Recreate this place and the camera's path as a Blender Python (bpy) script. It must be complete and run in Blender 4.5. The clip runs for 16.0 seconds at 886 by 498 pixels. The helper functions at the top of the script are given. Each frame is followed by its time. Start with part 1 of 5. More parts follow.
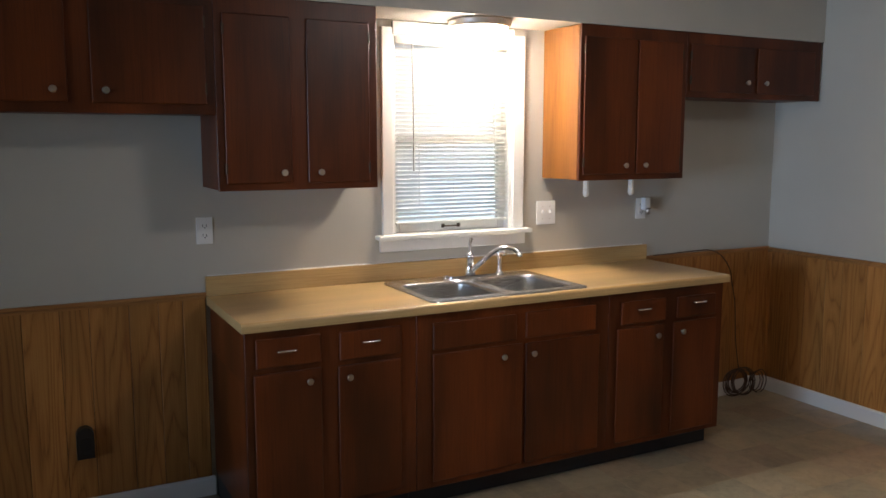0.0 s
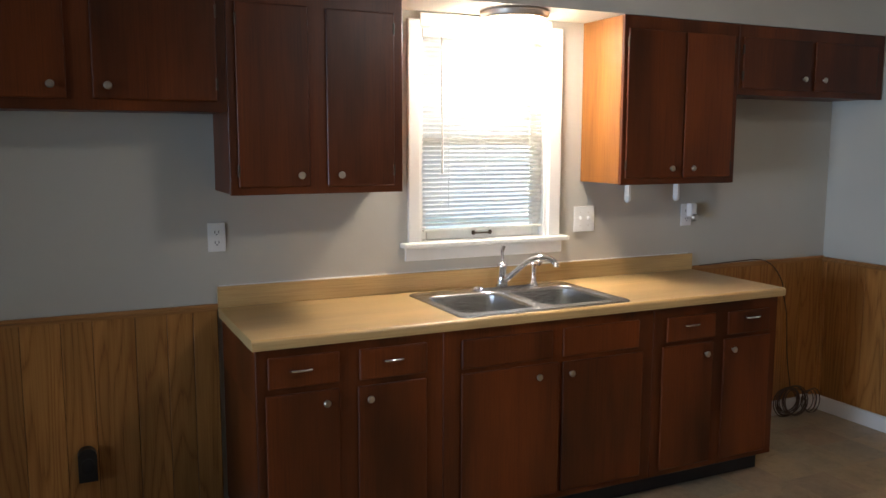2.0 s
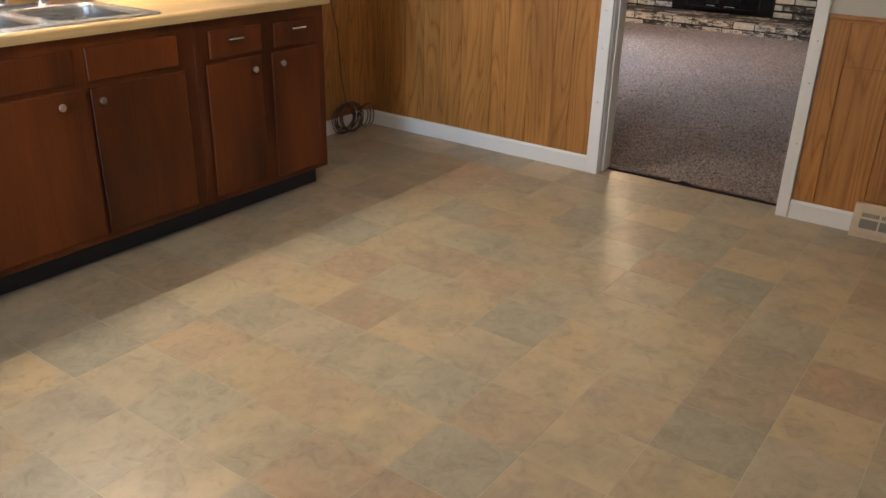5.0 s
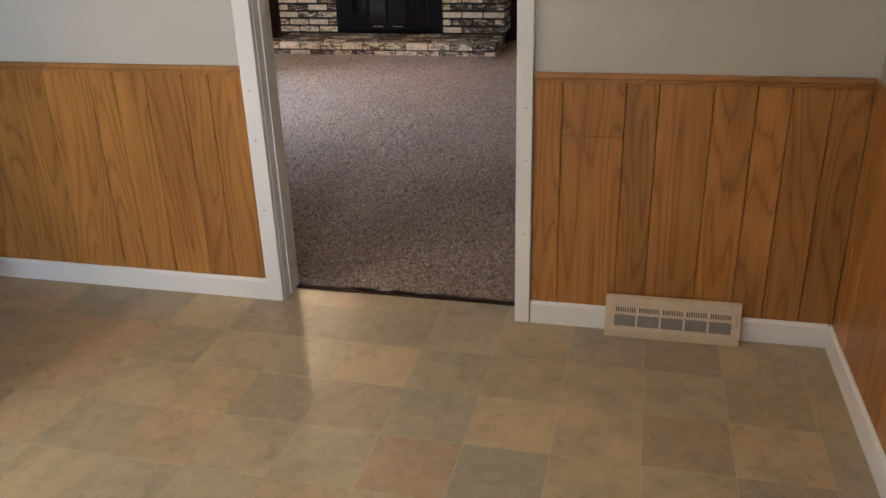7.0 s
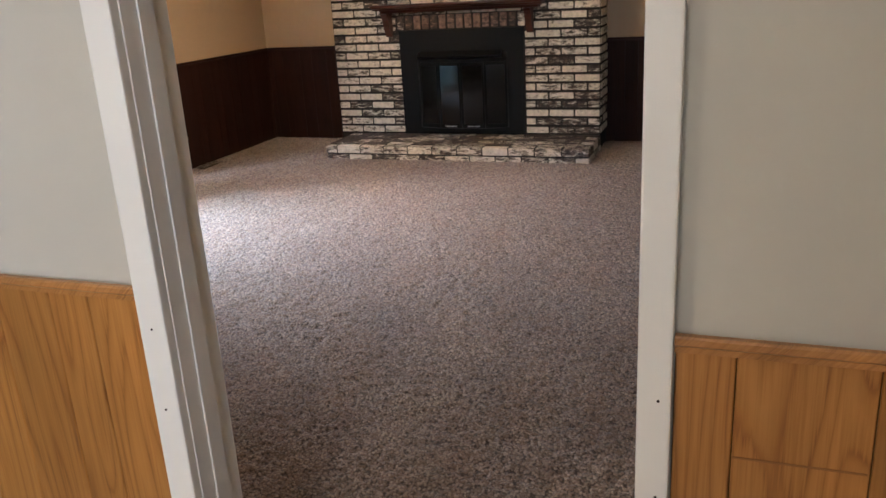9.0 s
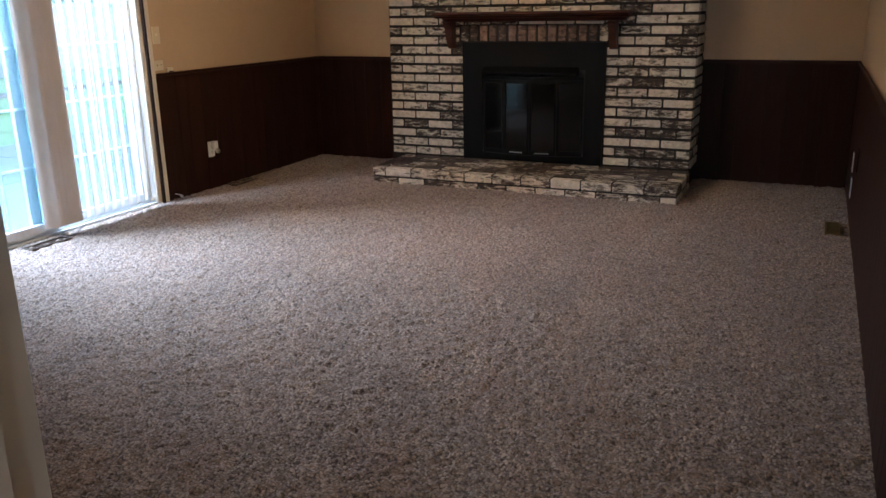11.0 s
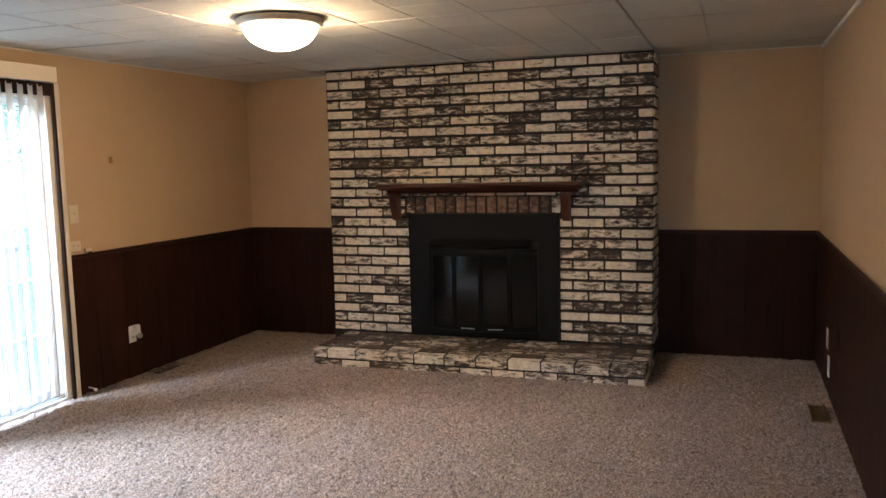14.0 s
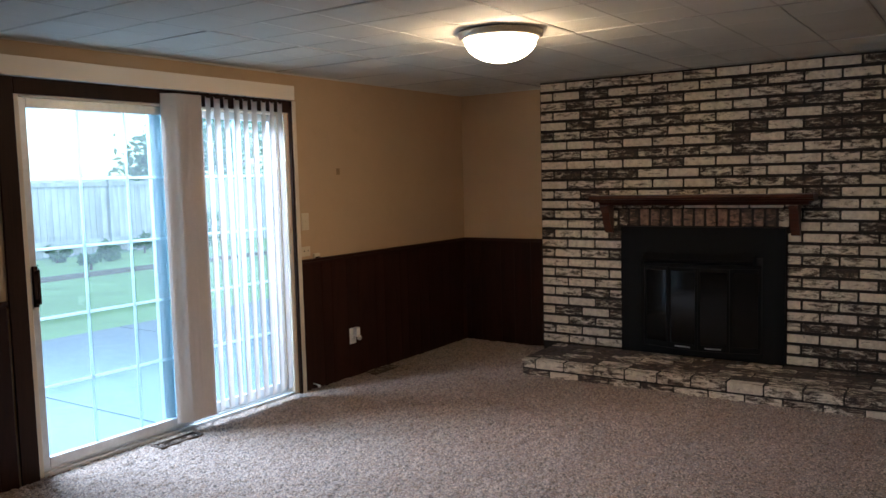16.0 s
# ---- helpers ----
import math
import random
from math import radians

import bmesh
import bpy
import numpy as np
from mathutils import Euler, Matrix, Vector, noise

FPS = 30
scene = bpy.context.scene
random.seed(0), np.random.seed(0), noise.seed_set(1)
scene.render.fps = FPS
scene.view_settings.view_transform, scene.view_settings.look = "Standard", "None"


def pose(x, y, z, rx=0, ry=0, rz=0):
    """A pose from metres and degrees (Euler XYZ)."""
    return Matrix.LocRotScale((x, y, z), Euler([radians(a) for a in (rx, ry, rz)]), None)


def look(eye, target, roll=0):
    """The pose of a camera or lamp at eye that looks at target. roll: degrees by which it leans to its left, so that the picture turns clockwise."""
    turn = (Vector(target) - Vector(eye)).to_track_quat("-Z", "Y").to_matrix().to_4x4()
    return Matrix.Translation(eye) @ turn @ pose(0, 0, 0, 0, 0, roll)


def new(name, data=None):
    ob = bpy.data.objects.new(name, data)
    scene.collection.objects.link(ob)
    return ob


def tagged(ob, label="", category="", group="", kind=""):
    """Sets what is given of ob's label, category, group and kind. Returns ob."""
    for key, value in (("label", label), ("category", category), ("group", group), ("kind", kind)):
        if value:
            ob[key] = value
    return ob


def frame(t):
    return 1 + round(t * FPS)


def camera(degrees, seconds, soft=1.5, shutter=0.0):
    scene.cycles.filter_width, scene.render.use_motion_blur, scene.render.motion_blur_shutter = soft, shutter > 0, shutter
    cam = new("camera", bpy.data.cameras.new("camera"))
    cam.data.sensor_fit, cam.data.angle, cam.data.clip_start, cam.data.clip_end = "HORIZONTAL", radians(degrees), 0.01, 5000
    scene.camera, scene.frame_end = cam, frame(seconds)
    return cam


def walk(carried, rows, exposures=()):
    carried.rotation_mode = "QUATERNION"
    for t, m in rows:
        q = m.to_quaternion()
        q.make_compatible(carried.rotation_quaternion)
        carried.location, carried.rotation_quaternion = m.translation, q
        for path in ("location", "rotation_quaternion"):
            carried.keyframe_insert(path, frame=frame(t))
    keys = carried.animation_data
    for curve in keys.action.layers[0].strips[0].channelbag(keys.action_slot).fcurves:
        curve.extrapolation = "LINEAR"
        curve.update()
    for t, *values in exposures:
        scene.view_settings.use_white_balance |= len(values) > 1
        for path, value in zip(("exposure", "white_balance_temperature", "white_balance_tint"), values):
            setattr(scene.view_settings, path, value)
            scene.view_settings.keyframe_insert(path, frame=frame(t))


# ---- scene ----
cam = camera(57.0, 16.0)
PATH = [
    (0, (0.083, 0.491, 1.571), (0.996, 2.252, 1.31), 0.0),
    (0.5, (0.199, 0.61, 1.567), (1.102, 2.377, 1.319), 0.0),
    (1, (0.249, 0.682, 1.568), (1.098, 2.475, 1.316), -0.3),
    (1.5, (0.22, 0.732, 1.557), (1.069, 2.525, 1.307), -0.1),
    (2, (0.212, 0.742, 1.565), (1.059, 2.535, 1.309), 0.1),
    (2.5, (0.215, 0.755, 1.556), (1.094, 2.533, 1.299), 0.3),
    (3, (0.229, 0.746, 1.518), (1.179, 2.476, 1.192), 0.6),
    (3.5, (0.235, 0.739, 1.463), (1.224, 2.391, 0.923), 0.4),
    (4, (0.275, 0.72, 1.43), (1.381, 2.233, 0.732), -0.0),
    (4.5, (0.331, 0.728, 1.378), (1.624, 2.057, 0.627), -0.0),
    (5, (0.441, 0.788, 1.361), (1.933, 1.844, 0.55), 1.4),
    (5.2, (0.518, 0.846, 1.348), (2.041, 1.852, 0.531), 0.8),
    (7.3, (1.825, 1.244, 1.457), (3.626, 1.641, 0.683), -1.3),
    (7.5, (1.977, 1.286, 1.46), (3.794, 1.697, 0.731), -1.1),
    (8, (2.363, 1.392, 1.472), (4.204, 1.816, 0.816), -1.0),
    (8.5, (2.708, 1.42, 1.454), (4.54, 1.915, 0.822), -1.9),
    (9, (3.026, 1.451, 1.459), (4.804, 2.119, 0.834), -3.3),
    (9.2, (3.145, 1.5, 1.447), (4.922, 2.174, 0.824), -2.4),
    (11.3, (3.939, 1.84, 1.316), (5.681, 2.654, 0.765), -0.98),
    (11.5, (3.992, 1.887, 1.327), (5.734, 2.709, 0.791), -0.99),
    (12, (4.068, 1.981, 1.33), (5.818, 2.802, 0.818), -1.77),
    (12.5, (4.145, 2.058, 1.348), (5.913, 2.856, 0.86), -1.5),
    (13, (4.239, 2.034, 1.386), (6.014, 2.858, 0.97), -1.2),
    (13.5, (4.293, 2.025, 1.405), (6.093, 2.83, 1.069), -1.1),
    (14, (4.294, 2.051, 1.456), (6.164, 2.723, 1.236), -1.4),
    (14.5, (4.3, 2.048, 1.457), (6.188, 2.689, 1.296), -1.4),
    (15, (4.301, 2.07, 1.456), (6.191, 2.706, 1.302), -1.5),
    (15.5, (4.311, 2.04, 1.434), (6.108, 2.906, 1.285), -2.0),
    (16, (4.277, 2.102, 1.438), (5.929, 3.217, 1.264), -1.5),
]
EXPOSURES = [(0.0, 1.65, 5950, 15), (1.0, 1.87, 5950, 14), (3.0, 1.83, 6100, 14), (4.0, 2.35, 6200, 14), (5.0, 2.5, 6150, 14), (7.5, 2.55, 6250, 15), (9.2, 2.7, 6150, 15), (11.3, 1.9, 6200, 16), (12.5, 1.8, 6250, 16), (13.5, 1.8, 6500, 16), (14.0, 2.4, 6650, 16), (14.5, 2.2, 6650, 16), (15.0, 2.05, 6650, 16), (16.0, 1.55, 6250, 15)]
walk(cam, [(t, look(eye, target, roll)) for t, eye, target, roll in PATH], EXPOSURES)

# ---- world and daylight ----
world = bpy.data.worlds.new("overcast_sky")
scene.world = world
world.use_nodes = True
wn = world.node_tree.nodes
sky = wn.new("ShaderNodeTexSky")
sky.sky_type = "NISHITA"
sky.sun_disc = False
sky.sun_elevation = radians(48)
sky.sun_rotation = radians(170)
sky.air_density = 1.0
sky.dust_density = 1.0
wn["Background"].inputs["Strength"].default_value = 0.15
world.node_tree.links.new(sky.outputs[0], wn["Background"].inputs["Color"])
sun = new("sun", bpy.data.lights.new("sun", "SUN"))
sun.data.energy = 1.15
sun.data.angle = radians(14)
sun.data.color = (1.0, 0.97, 0.92)
sun.matrix_world = look((0, 0, 20), (2.5, 15.0, 0))

# added area lamps for sky light, outside patio door and in kitchen's end wall
door_sky = new("door_sky", bpy.data.lights.new("door_sky", "AREA"))
door_sky.data.shape, door_sky.data.size, door_sky.data.size_y = "RECTANGLE", 2.2, 1.5
door_sky.data.energy, door_sky.data.color = 290.0, (0.56, 0.76, 1.0)
door_sky.matrix_world = look((6.5, 7.65, 2.9), (7.1, 4.6, 0.0))
# narrow cool fill lamp for the east corner, in an unseen opening
end_fill = new("end_fill", bpy.data.lights.new("end_fill", "AREA"))
end_fill.data.shape, end_fill.data.size, end_fill.data.size_y = "RECTANGLE", 1.2, 1.4
end_fill.data.energy, end_fill.data.color = 2.4, (0.62, 0.80, 1.0)
end_fill.data.spread = radians(34)
end_fill.matrix_world = look((-4.55, 1.25, 1.3), (4.2, 4.0, 1.4))

LAMP_LIVING = 21.0
LAMP_SINK = 42.0
LAMP_KITCHEN = 13.0

# ---- materials ----
def nodes_of(name, rough=0.5, metal=0.0):
    m = bpy.data.materials.new(name)
    m.use_nodes = True
    n, l = m.node_tree.nodes, m.node_tree.links
    b = n["Principled BSDF"]
    b.inputs["Roughness"].default_value = rough
    b.inputs["Metallic"].default_value = metal
    return m, n, l, b


def coords(n, l, scale=(1, 1, 1), spread=0.0):
    """Object coordinates, scaled, moved by the object's own random number."""
    tc = n.new("ShaderNodeTexCoord")
    mp = n.new("ShaderNodeMapping")
    mp.inputs["Scale"].default_value = scale
    l.new(tc.outputs["Object"], mp.inputs["Vector"])
    if spread:
        oi = n.new("ShaderNodeObjectInfo")
        mu = n.new("ShaderNodeMath")
        mu.operation = "MULTIPLY"
        mu.inputs[1].default_value = spread
        l.new(oi.outputs["Random"], mu.inputs[0])
        l.new(mu.outputs[0], mp.inputs["Location"])
    return mp.outputs["Vector"]


def noise_tex(n, l, vec, scale, detail=3.0, rough=0.55, distortion=0.0):
    t = n.new("ShaderNodeTexNoise")
    t.inputs["Scale"].default_value = scale
    t.inputs["Detail"].default_value = detail
    t.inputs["Roughness"].default_value = rough
    t.inputs["Distortion"].default_value = distortion
    l.new(vec, t.inputs["Vector"])
    return t.outputs["Fac"]


def ramp(n, l, fac, stops):
    r = n.new("ShaderNodeValToRGB")
    e = r.color_ramp.elements
    while len(e) < len(stops):
        e.new(0.5)
    for k, (p, c) in enumerate(stops):
        e[k].position = p
        e[k].color = (*c, 1) if len(c) == 3 else c
    l.new(fac, r.inputs["Fac"])
    return r.outputs["Color"]


def mix(n, l, fac, a, b, kind="MIX"):
    x = n.new("ShaderNodeMix")
    x.data_type = "RGBA"
    x.blend_type = kind
    if isinstance(fac, (int, float)):
        x.inputs[0].default_value = fac
    else:
        l.new(fac, x.inputs[0])
    for slot, v in ((6, a), (7, b)):
        if isinstance(v, tuple):
            x.inputs[slot].default_value = (*v, 1)
        else:
            l.new(v, x.inputs[slot])
    return x.outputs[2]


def bump(n, l, b, height, strength=0.3, distance=0.004):
    u = n.new("ShaderNodeBump")
    u.inputs["Strength"].default_value = strength
    u.inputs["Distance"].default_value = distance
    l.new(height, u.inputs["Height"])
    l.new(u.outputs[0], b.inputs["Normal"])


def span(n, l, fac, low, high):
    r = n.new("ShaderNodeMapRange")
    r.inputs["To Min"].default_value = low
    r.inputs["To Max"].default_value = high
    l.new(fac, r.inputs["Value"])
    return r.outputs["Result"]


def painted(name, colour, rough=0.6, vary=0.05, grain=60.0, depth=0.15, stain=None):
    """Paint with faint roller texture and slow uneven tone."""
    m, n, l, b = nodes_of(name, rough)
    v = coords(n, l)
    slow = noise_tex(n, l, v, 1.3, 4.0)
    fine = noise_tex(n, l, v, grain, 2.0)
    dark = tuple(c * (1 - vary) for c in colour)
    light = tuple(min(1, c * (1 + vary)) for c in colour)
    c = ramp(n, l, slow, [(0.3, dark), (0.7, light)])
    if stain:
        s = noise_tex(n, l, v, 2.6, 6.0, 0.7)
        c = mix(n, l, span(n, l, ramp(n, l, s, [(0.52, (0, 0, 0)), (0.75, (1, 1, 1))]), 0.0, 0.35), c, stain)
    l.new(c, b.inputs["Base Color"])
    l.new(span(n, l, slow, rough - 0.06, rough + 0.08), b.inputs["Roughness"])
    bump(n, l, b, fine, depth, 0.002)
    return m


def wooden(name, light, mid, dark, rough=0.42, lengthwise="z", spread=40.0, coat=0.0, figure=0.6, rings=9.0, width=5.0, tones=(0.72, 1.28), shine=0.5):
    """Wood with long fibres and cathedral figure; lengthwise names the grain's axis."""
    m, n, l, b = nodes_of(name, rough)
    tc = n.new("ShaderNodeTexCoord")
    sep = n.new("ShaderNodeSeparateXYZ")
    l.new(tc.outputs["Object"], sep.inputs[0])
    along = {"x": 0, "y": 1, "z": 2}[lengthwise]
    a, c = [k for k in range(3) if k != along]
    add = n.new("ShaderNodeMath")
    l.new(sep.outputs[a], add.inputs[0])
    l.new(sep.outputs[c], add.inputs[1])
    com = n.new("ShaderNodeCombineXYZ")
    l.new(add.outputs[0], com.inputs[0])
    l.new(sep.outputs[along], com.inputs[2])
    oi = n.new("ShaderNodeObjectInfo")
    off = n.new("ShaderNodeVectorMath")
    off.operation = "MULTIPLY_ADD"
    l.new(oi.outputs["Random"], off.inputs[0])
    off.inputs[1].default_value = (spread, spread * 0.7, spread * 1.3)
    l.new(com.outputs[0], off.inputs[2])

    def stretched(s):
        mp = n.new("ShaderNodeMapping")
        mp.inputs["Scale"].default_value = s
        l.new(off.outputs[0], mp.inputs["Vector"])
        return mp.outputs[0]
    field = noise_tex(n, l, stretched((width, 1, width * 0.1)), 1.0, 1.5, 0.4)
    fibre = noise_tex(n, l, stretched((1, 1, 0.02)), 230.0, 4.0, 0.65)
    wob = n.new("ShaderNodeMath")
    wob.operation = "MULTIPLY_ADD"
    l.new(fibre, wob.inputs[0])
    wob.inputs[1].default_value = 0.035
    l.new(field, wob.inputs[2])
    rg = n.new("ShaderNodeMath")
    rg.operation = "MULTIPLY"
    l.new(wob.outputs[0], rg.inputs[0])
    rg.inputs[1].default_value = rings
    fr = n.new("ShaderNodeMath")
    fr.operation = "FRACT"
    l.new(rg.outputs[0], fr.inputs[0])
    line = ramp(n, l, fr.outputs[0], [(0.0, (0.1, 0.1, 0.1)), (0.12, (0.55, 0.55, 0.55)), (0.55, (0.9, 0.9, 0.9)), (0.88, (0.6, 0.6, 0.6)), (1.0, (0.1, 0.1, 0.1))])
    slow = noise_tex(n, l, stretched((3.0, 1, 0.8)), 1.0, 3.0)
    fib = ramp(n, l, fibre, [(0.32, (0.1, 0.1, 0.1)), (0.62, (0.95, 0.95, 0.95))])
    grain = mix(n, l, figure, fib, line)
    c1 = ramp(n, l, grain, [(0.12, dark), (0.45, mid), (0.85, light)])
    tone = n.new("ShaderNodeHueSaturation")
    l.new(c1, tone.inputs["Color"])
    l.new(span(n, l, ramp(n, l, slow, [(0.3, (0, 0, 0)), (0.7, (1, 1, 1))]), *tones), tone.inputs["Value"])
    l.new(tone.outputs[0], b.inputs["Base Color"])
    l.new(span(n, l, fibre, rough - 0.07, rough + 0.12), b.inputs["Roughness"])
    b.inputs["Specular IOR Level"].default_value = shine
    b.inputs["Coat Weight"].default_value = coat
    b.inputs["Coat Roughness"].default_value = 0.25
    bump(n, l, b, grain, 0.1, 0.0012)
    return m


def metal(name, colour, rough=0.25, brushed=0.0, metallic=1.0, shine=0.5):
    m, n, l, b = nodes_of(name, rough, metallic)
    b.inputs["Specular IOR Level"].default_value = shine
    v = coords(n, l, (1, 60, 60) if brushed else (1, 1, 1))
    t = noise_tex(n, l, v, 30.0, 3.0)
    l.new(ramp(n, l, t, [(0.3, tuple(c * 0.86 for c in colour)), (0.7, colour)]), b.inputs["Base Color"])
    l.new(span(n, l, t, max(0.03, rough - 0.05), rough + 0.1), b.inputs["Roughness"])
    if brushed:
        bump(n, l, b, t, brushed, 0.001)
    return m


def plain(name, colour, rough=0.5, vary=0.08):
    m, n, l, b = nodes_of(name, rough)
    t = noise_tex(n, l, coords(n, l), 22.0, 4.0)
    l.new(ramp(n, l, t, [(0.3, tuple(c * (1 - vary) for c in colour)), (0.7, tuple(min(1, c * (1 + vary)) for c in colour))]), b.inputs["Base Color"])
    return m


def glowing(name, colour, strength):
    m, n, l, b = nodes_of(name, 0.3)
    b.inputs["Base Color"].default_value = (0.9, 0.88, 0.84, 1)
    b.inputs["Emission Color"].default_value = (*colour, 1)
    b.inputs["Emission Strength"].default_value = strength
    return m


def glassy(name, tint=(1, 1, 1), haze=0.0):
    """Thin window glass: clear, with a faint mirror on it."""
    m, n, l, b = nodes_of(name, 0.02)
    out = n["Material Output"]
    clear = n.new("ShaderNodeBsdfTransparent")
    clear.inputs["Color"].default_value = (*tint, 1)
    gloss = n.new("ShaderNodeBsdfGlossy")
    gloss.inputs["Roughness"].default_value = 0.02
    mx = n.new("ShaderNodeMixShader")
    mx.inputs[0].default_value = 0.05
    l.new(clear.outputs[0], mx.inputs[1])
    l.new(gloss.outputs[0], mx.inputs[2])
    # translucent share that imitates a washed-out, glaring view
    if haze:
        glare = n.new("ShaderNodeBsdfTranslucent")
        glare.inputs["Color"].default_value = (0.85, 0.88, 0.9, 1)
        veil = n.new("ShaderNodeMixShader")
        veil.inputs[0].default_value = haze
        l.new(mx.outputs[0], veil.inputs[1])
        l.new(glare.outputs[0], veil.inputs[2])
        mx = veil
    l.new(mx.outputs[0], out.inputs["Surface"])
    return m


def sheer(name, colour, share):
    """Thin vinyl that lets part of the daylight through."""
    m, n, l, b = nodes_of(name, 0.5)
    out = n["Material Output"]
    v = coords(n, l, (1, 1, 1), 9.0)
    t = noise_tex(n, l, v, 35.0, 3.0)
    c = ramp(n, l, t, [(0.3, tuple(k * 0.95 for k in colour)), (0.7, colour)])
    l.new(c, b.inputs["Base Color"])
    tr = n.new("ShaderNodeBsdfTranslucent")
    l.new(c, tr.inputs["Color"])
    mx = n.new("ShaderNodeMixShader")
    mx.inputs[0].default_value = share
    l.new(b.outputs[0], mx.inputs[1])
    l.new(tr.outputs[0], mx.inputs[2])
    l.new(mx.outputs[0], out.inputs["Surface"])
    return m


def slate_vinyl():
    """Vinyl tile printed like slate: each tile its own tan, ochre or grey-green, with cloudy veins."""
    m, n, l, b = nodes_of("slate_vinyl", 0.36)
    v = coords(n, l, (1, 1, 1), 60.0)
    oi = n.new("ShaderNodeObjectInfo")
    base = ramp(n, l, oi.outputs["Random"], [(0.0, (0.36, 0.275, 0.165)), (0.2, (0.47, 0.345, 0.19)), (0.4, (0.335, 0.295, 0.20)),
                                            (0.58, (0.42, 0.32, 0.195)), (0.74, (0.385, 0.25, 0.145)), (0.9, (0.275, 0.25, 0.175)), (1.0, (0.41, 0.325, 0.215))])
    cloud = noise_tex(n, l, v, 6.5, 5.0, 0.55, 0.3)
    vein = noise_tex(n, l, v, 16.0, 9.0, 0.78, 1.3)
    c = mix(n, l, span(n, l, ramp(n, l, cloud, [(0.42, (0, 0, 0)), (0.64, (1, 1, 1))]), 0.0, 0.5), base, (0.235, 0.205, 0.145))
    c = mix(n, l, span(n, l, ramp(n, l, vein, [(0.44, (0, 0, 0)), (0.62, (1, 1, 1))]), 0.0, 0.32), c, (0.50, 0.40, 0.27))
    c = mix(n, l, span(n, l, ramp(n, l, vein, [(0.33, (1, 1, 1)), (0.45, (0, 0, 0))]), 0.0, 0.5), c, (0.19, 0.165, 0.12))
    l.new(c, b.inputs["Base Color"])
    l.new(span(n, l, cloud, 0.28, 0.46), b.inputs["Roughness"])
    bump(n, l, b, vein, 0.25, 0.002)
    return m


def white_brick(name, dirt, wash_low=(0.52, 0.43, 0.325), wash_high=(0.77, 0.675, 0.54), swing=0.28):
    """Limewashed brick, rubbed through to soot-dark clay in patchy smears, more on some bricks than others."""
    m, n, l, b = nodes_of(name, 0.8)
    v = coords(n, l, (9.0, 2.4, 8.5), 90.0)
    fine = coords(n, l, (1, 1, 1), 50.0)
    oi = n.new("ShaderNodeObjectInfo")
    smear = noise_tex(n, l, v, 5.2, 8.0, 0.68, 0.6)
    grit = noise_tex(n, l, fine, 150.0, 5.0, 0.75)
    th = n.new("ShaderNodeMath")
    th.operation = "MULTIPLY_ADD"
    l.new(oi.outputs["Random"], th.inputs[0])
    th.inputs[1].default_value = swing
    l.new(smear, th.inputs[2])
    g = n.new("ShaderNodeMath")
    g.operation = "MULTIPLY_ADD"
    l.new(grit, g.inputs[0])
    g.inputs[1].default_value = 0.22
    l.new(th.outputs[0], g.inputs[2])
    worn = ramp(n, l, g.outputs[0], [(dirt, (0, 0, 0)), (dirt + 0.05, (0.5, 0.5, 0.5)), (dirt + 0.13, (1, 1, 1))])
    wash = ramp(n, l, noise_tex(n, l, fine, 26.0, 5.0, 0.7), [(0.32, wash_low), (0.62, wash_high)])
    clay = ramp(n, l, noise_tex(n, l, fine, 30.0, 4.0), [(0.3, (0.020, 0.014, 0.011)), (0.55, (0.058, 0.037, 0.027)), (0.75, (0.16, 0.098, 0.066))])
    l.new(mix(n, l, worn, wash, clay), b.inputs["Base Color"])
    bump(n, l, b, g.outputs[0], 0.7, 0.006)
    return m


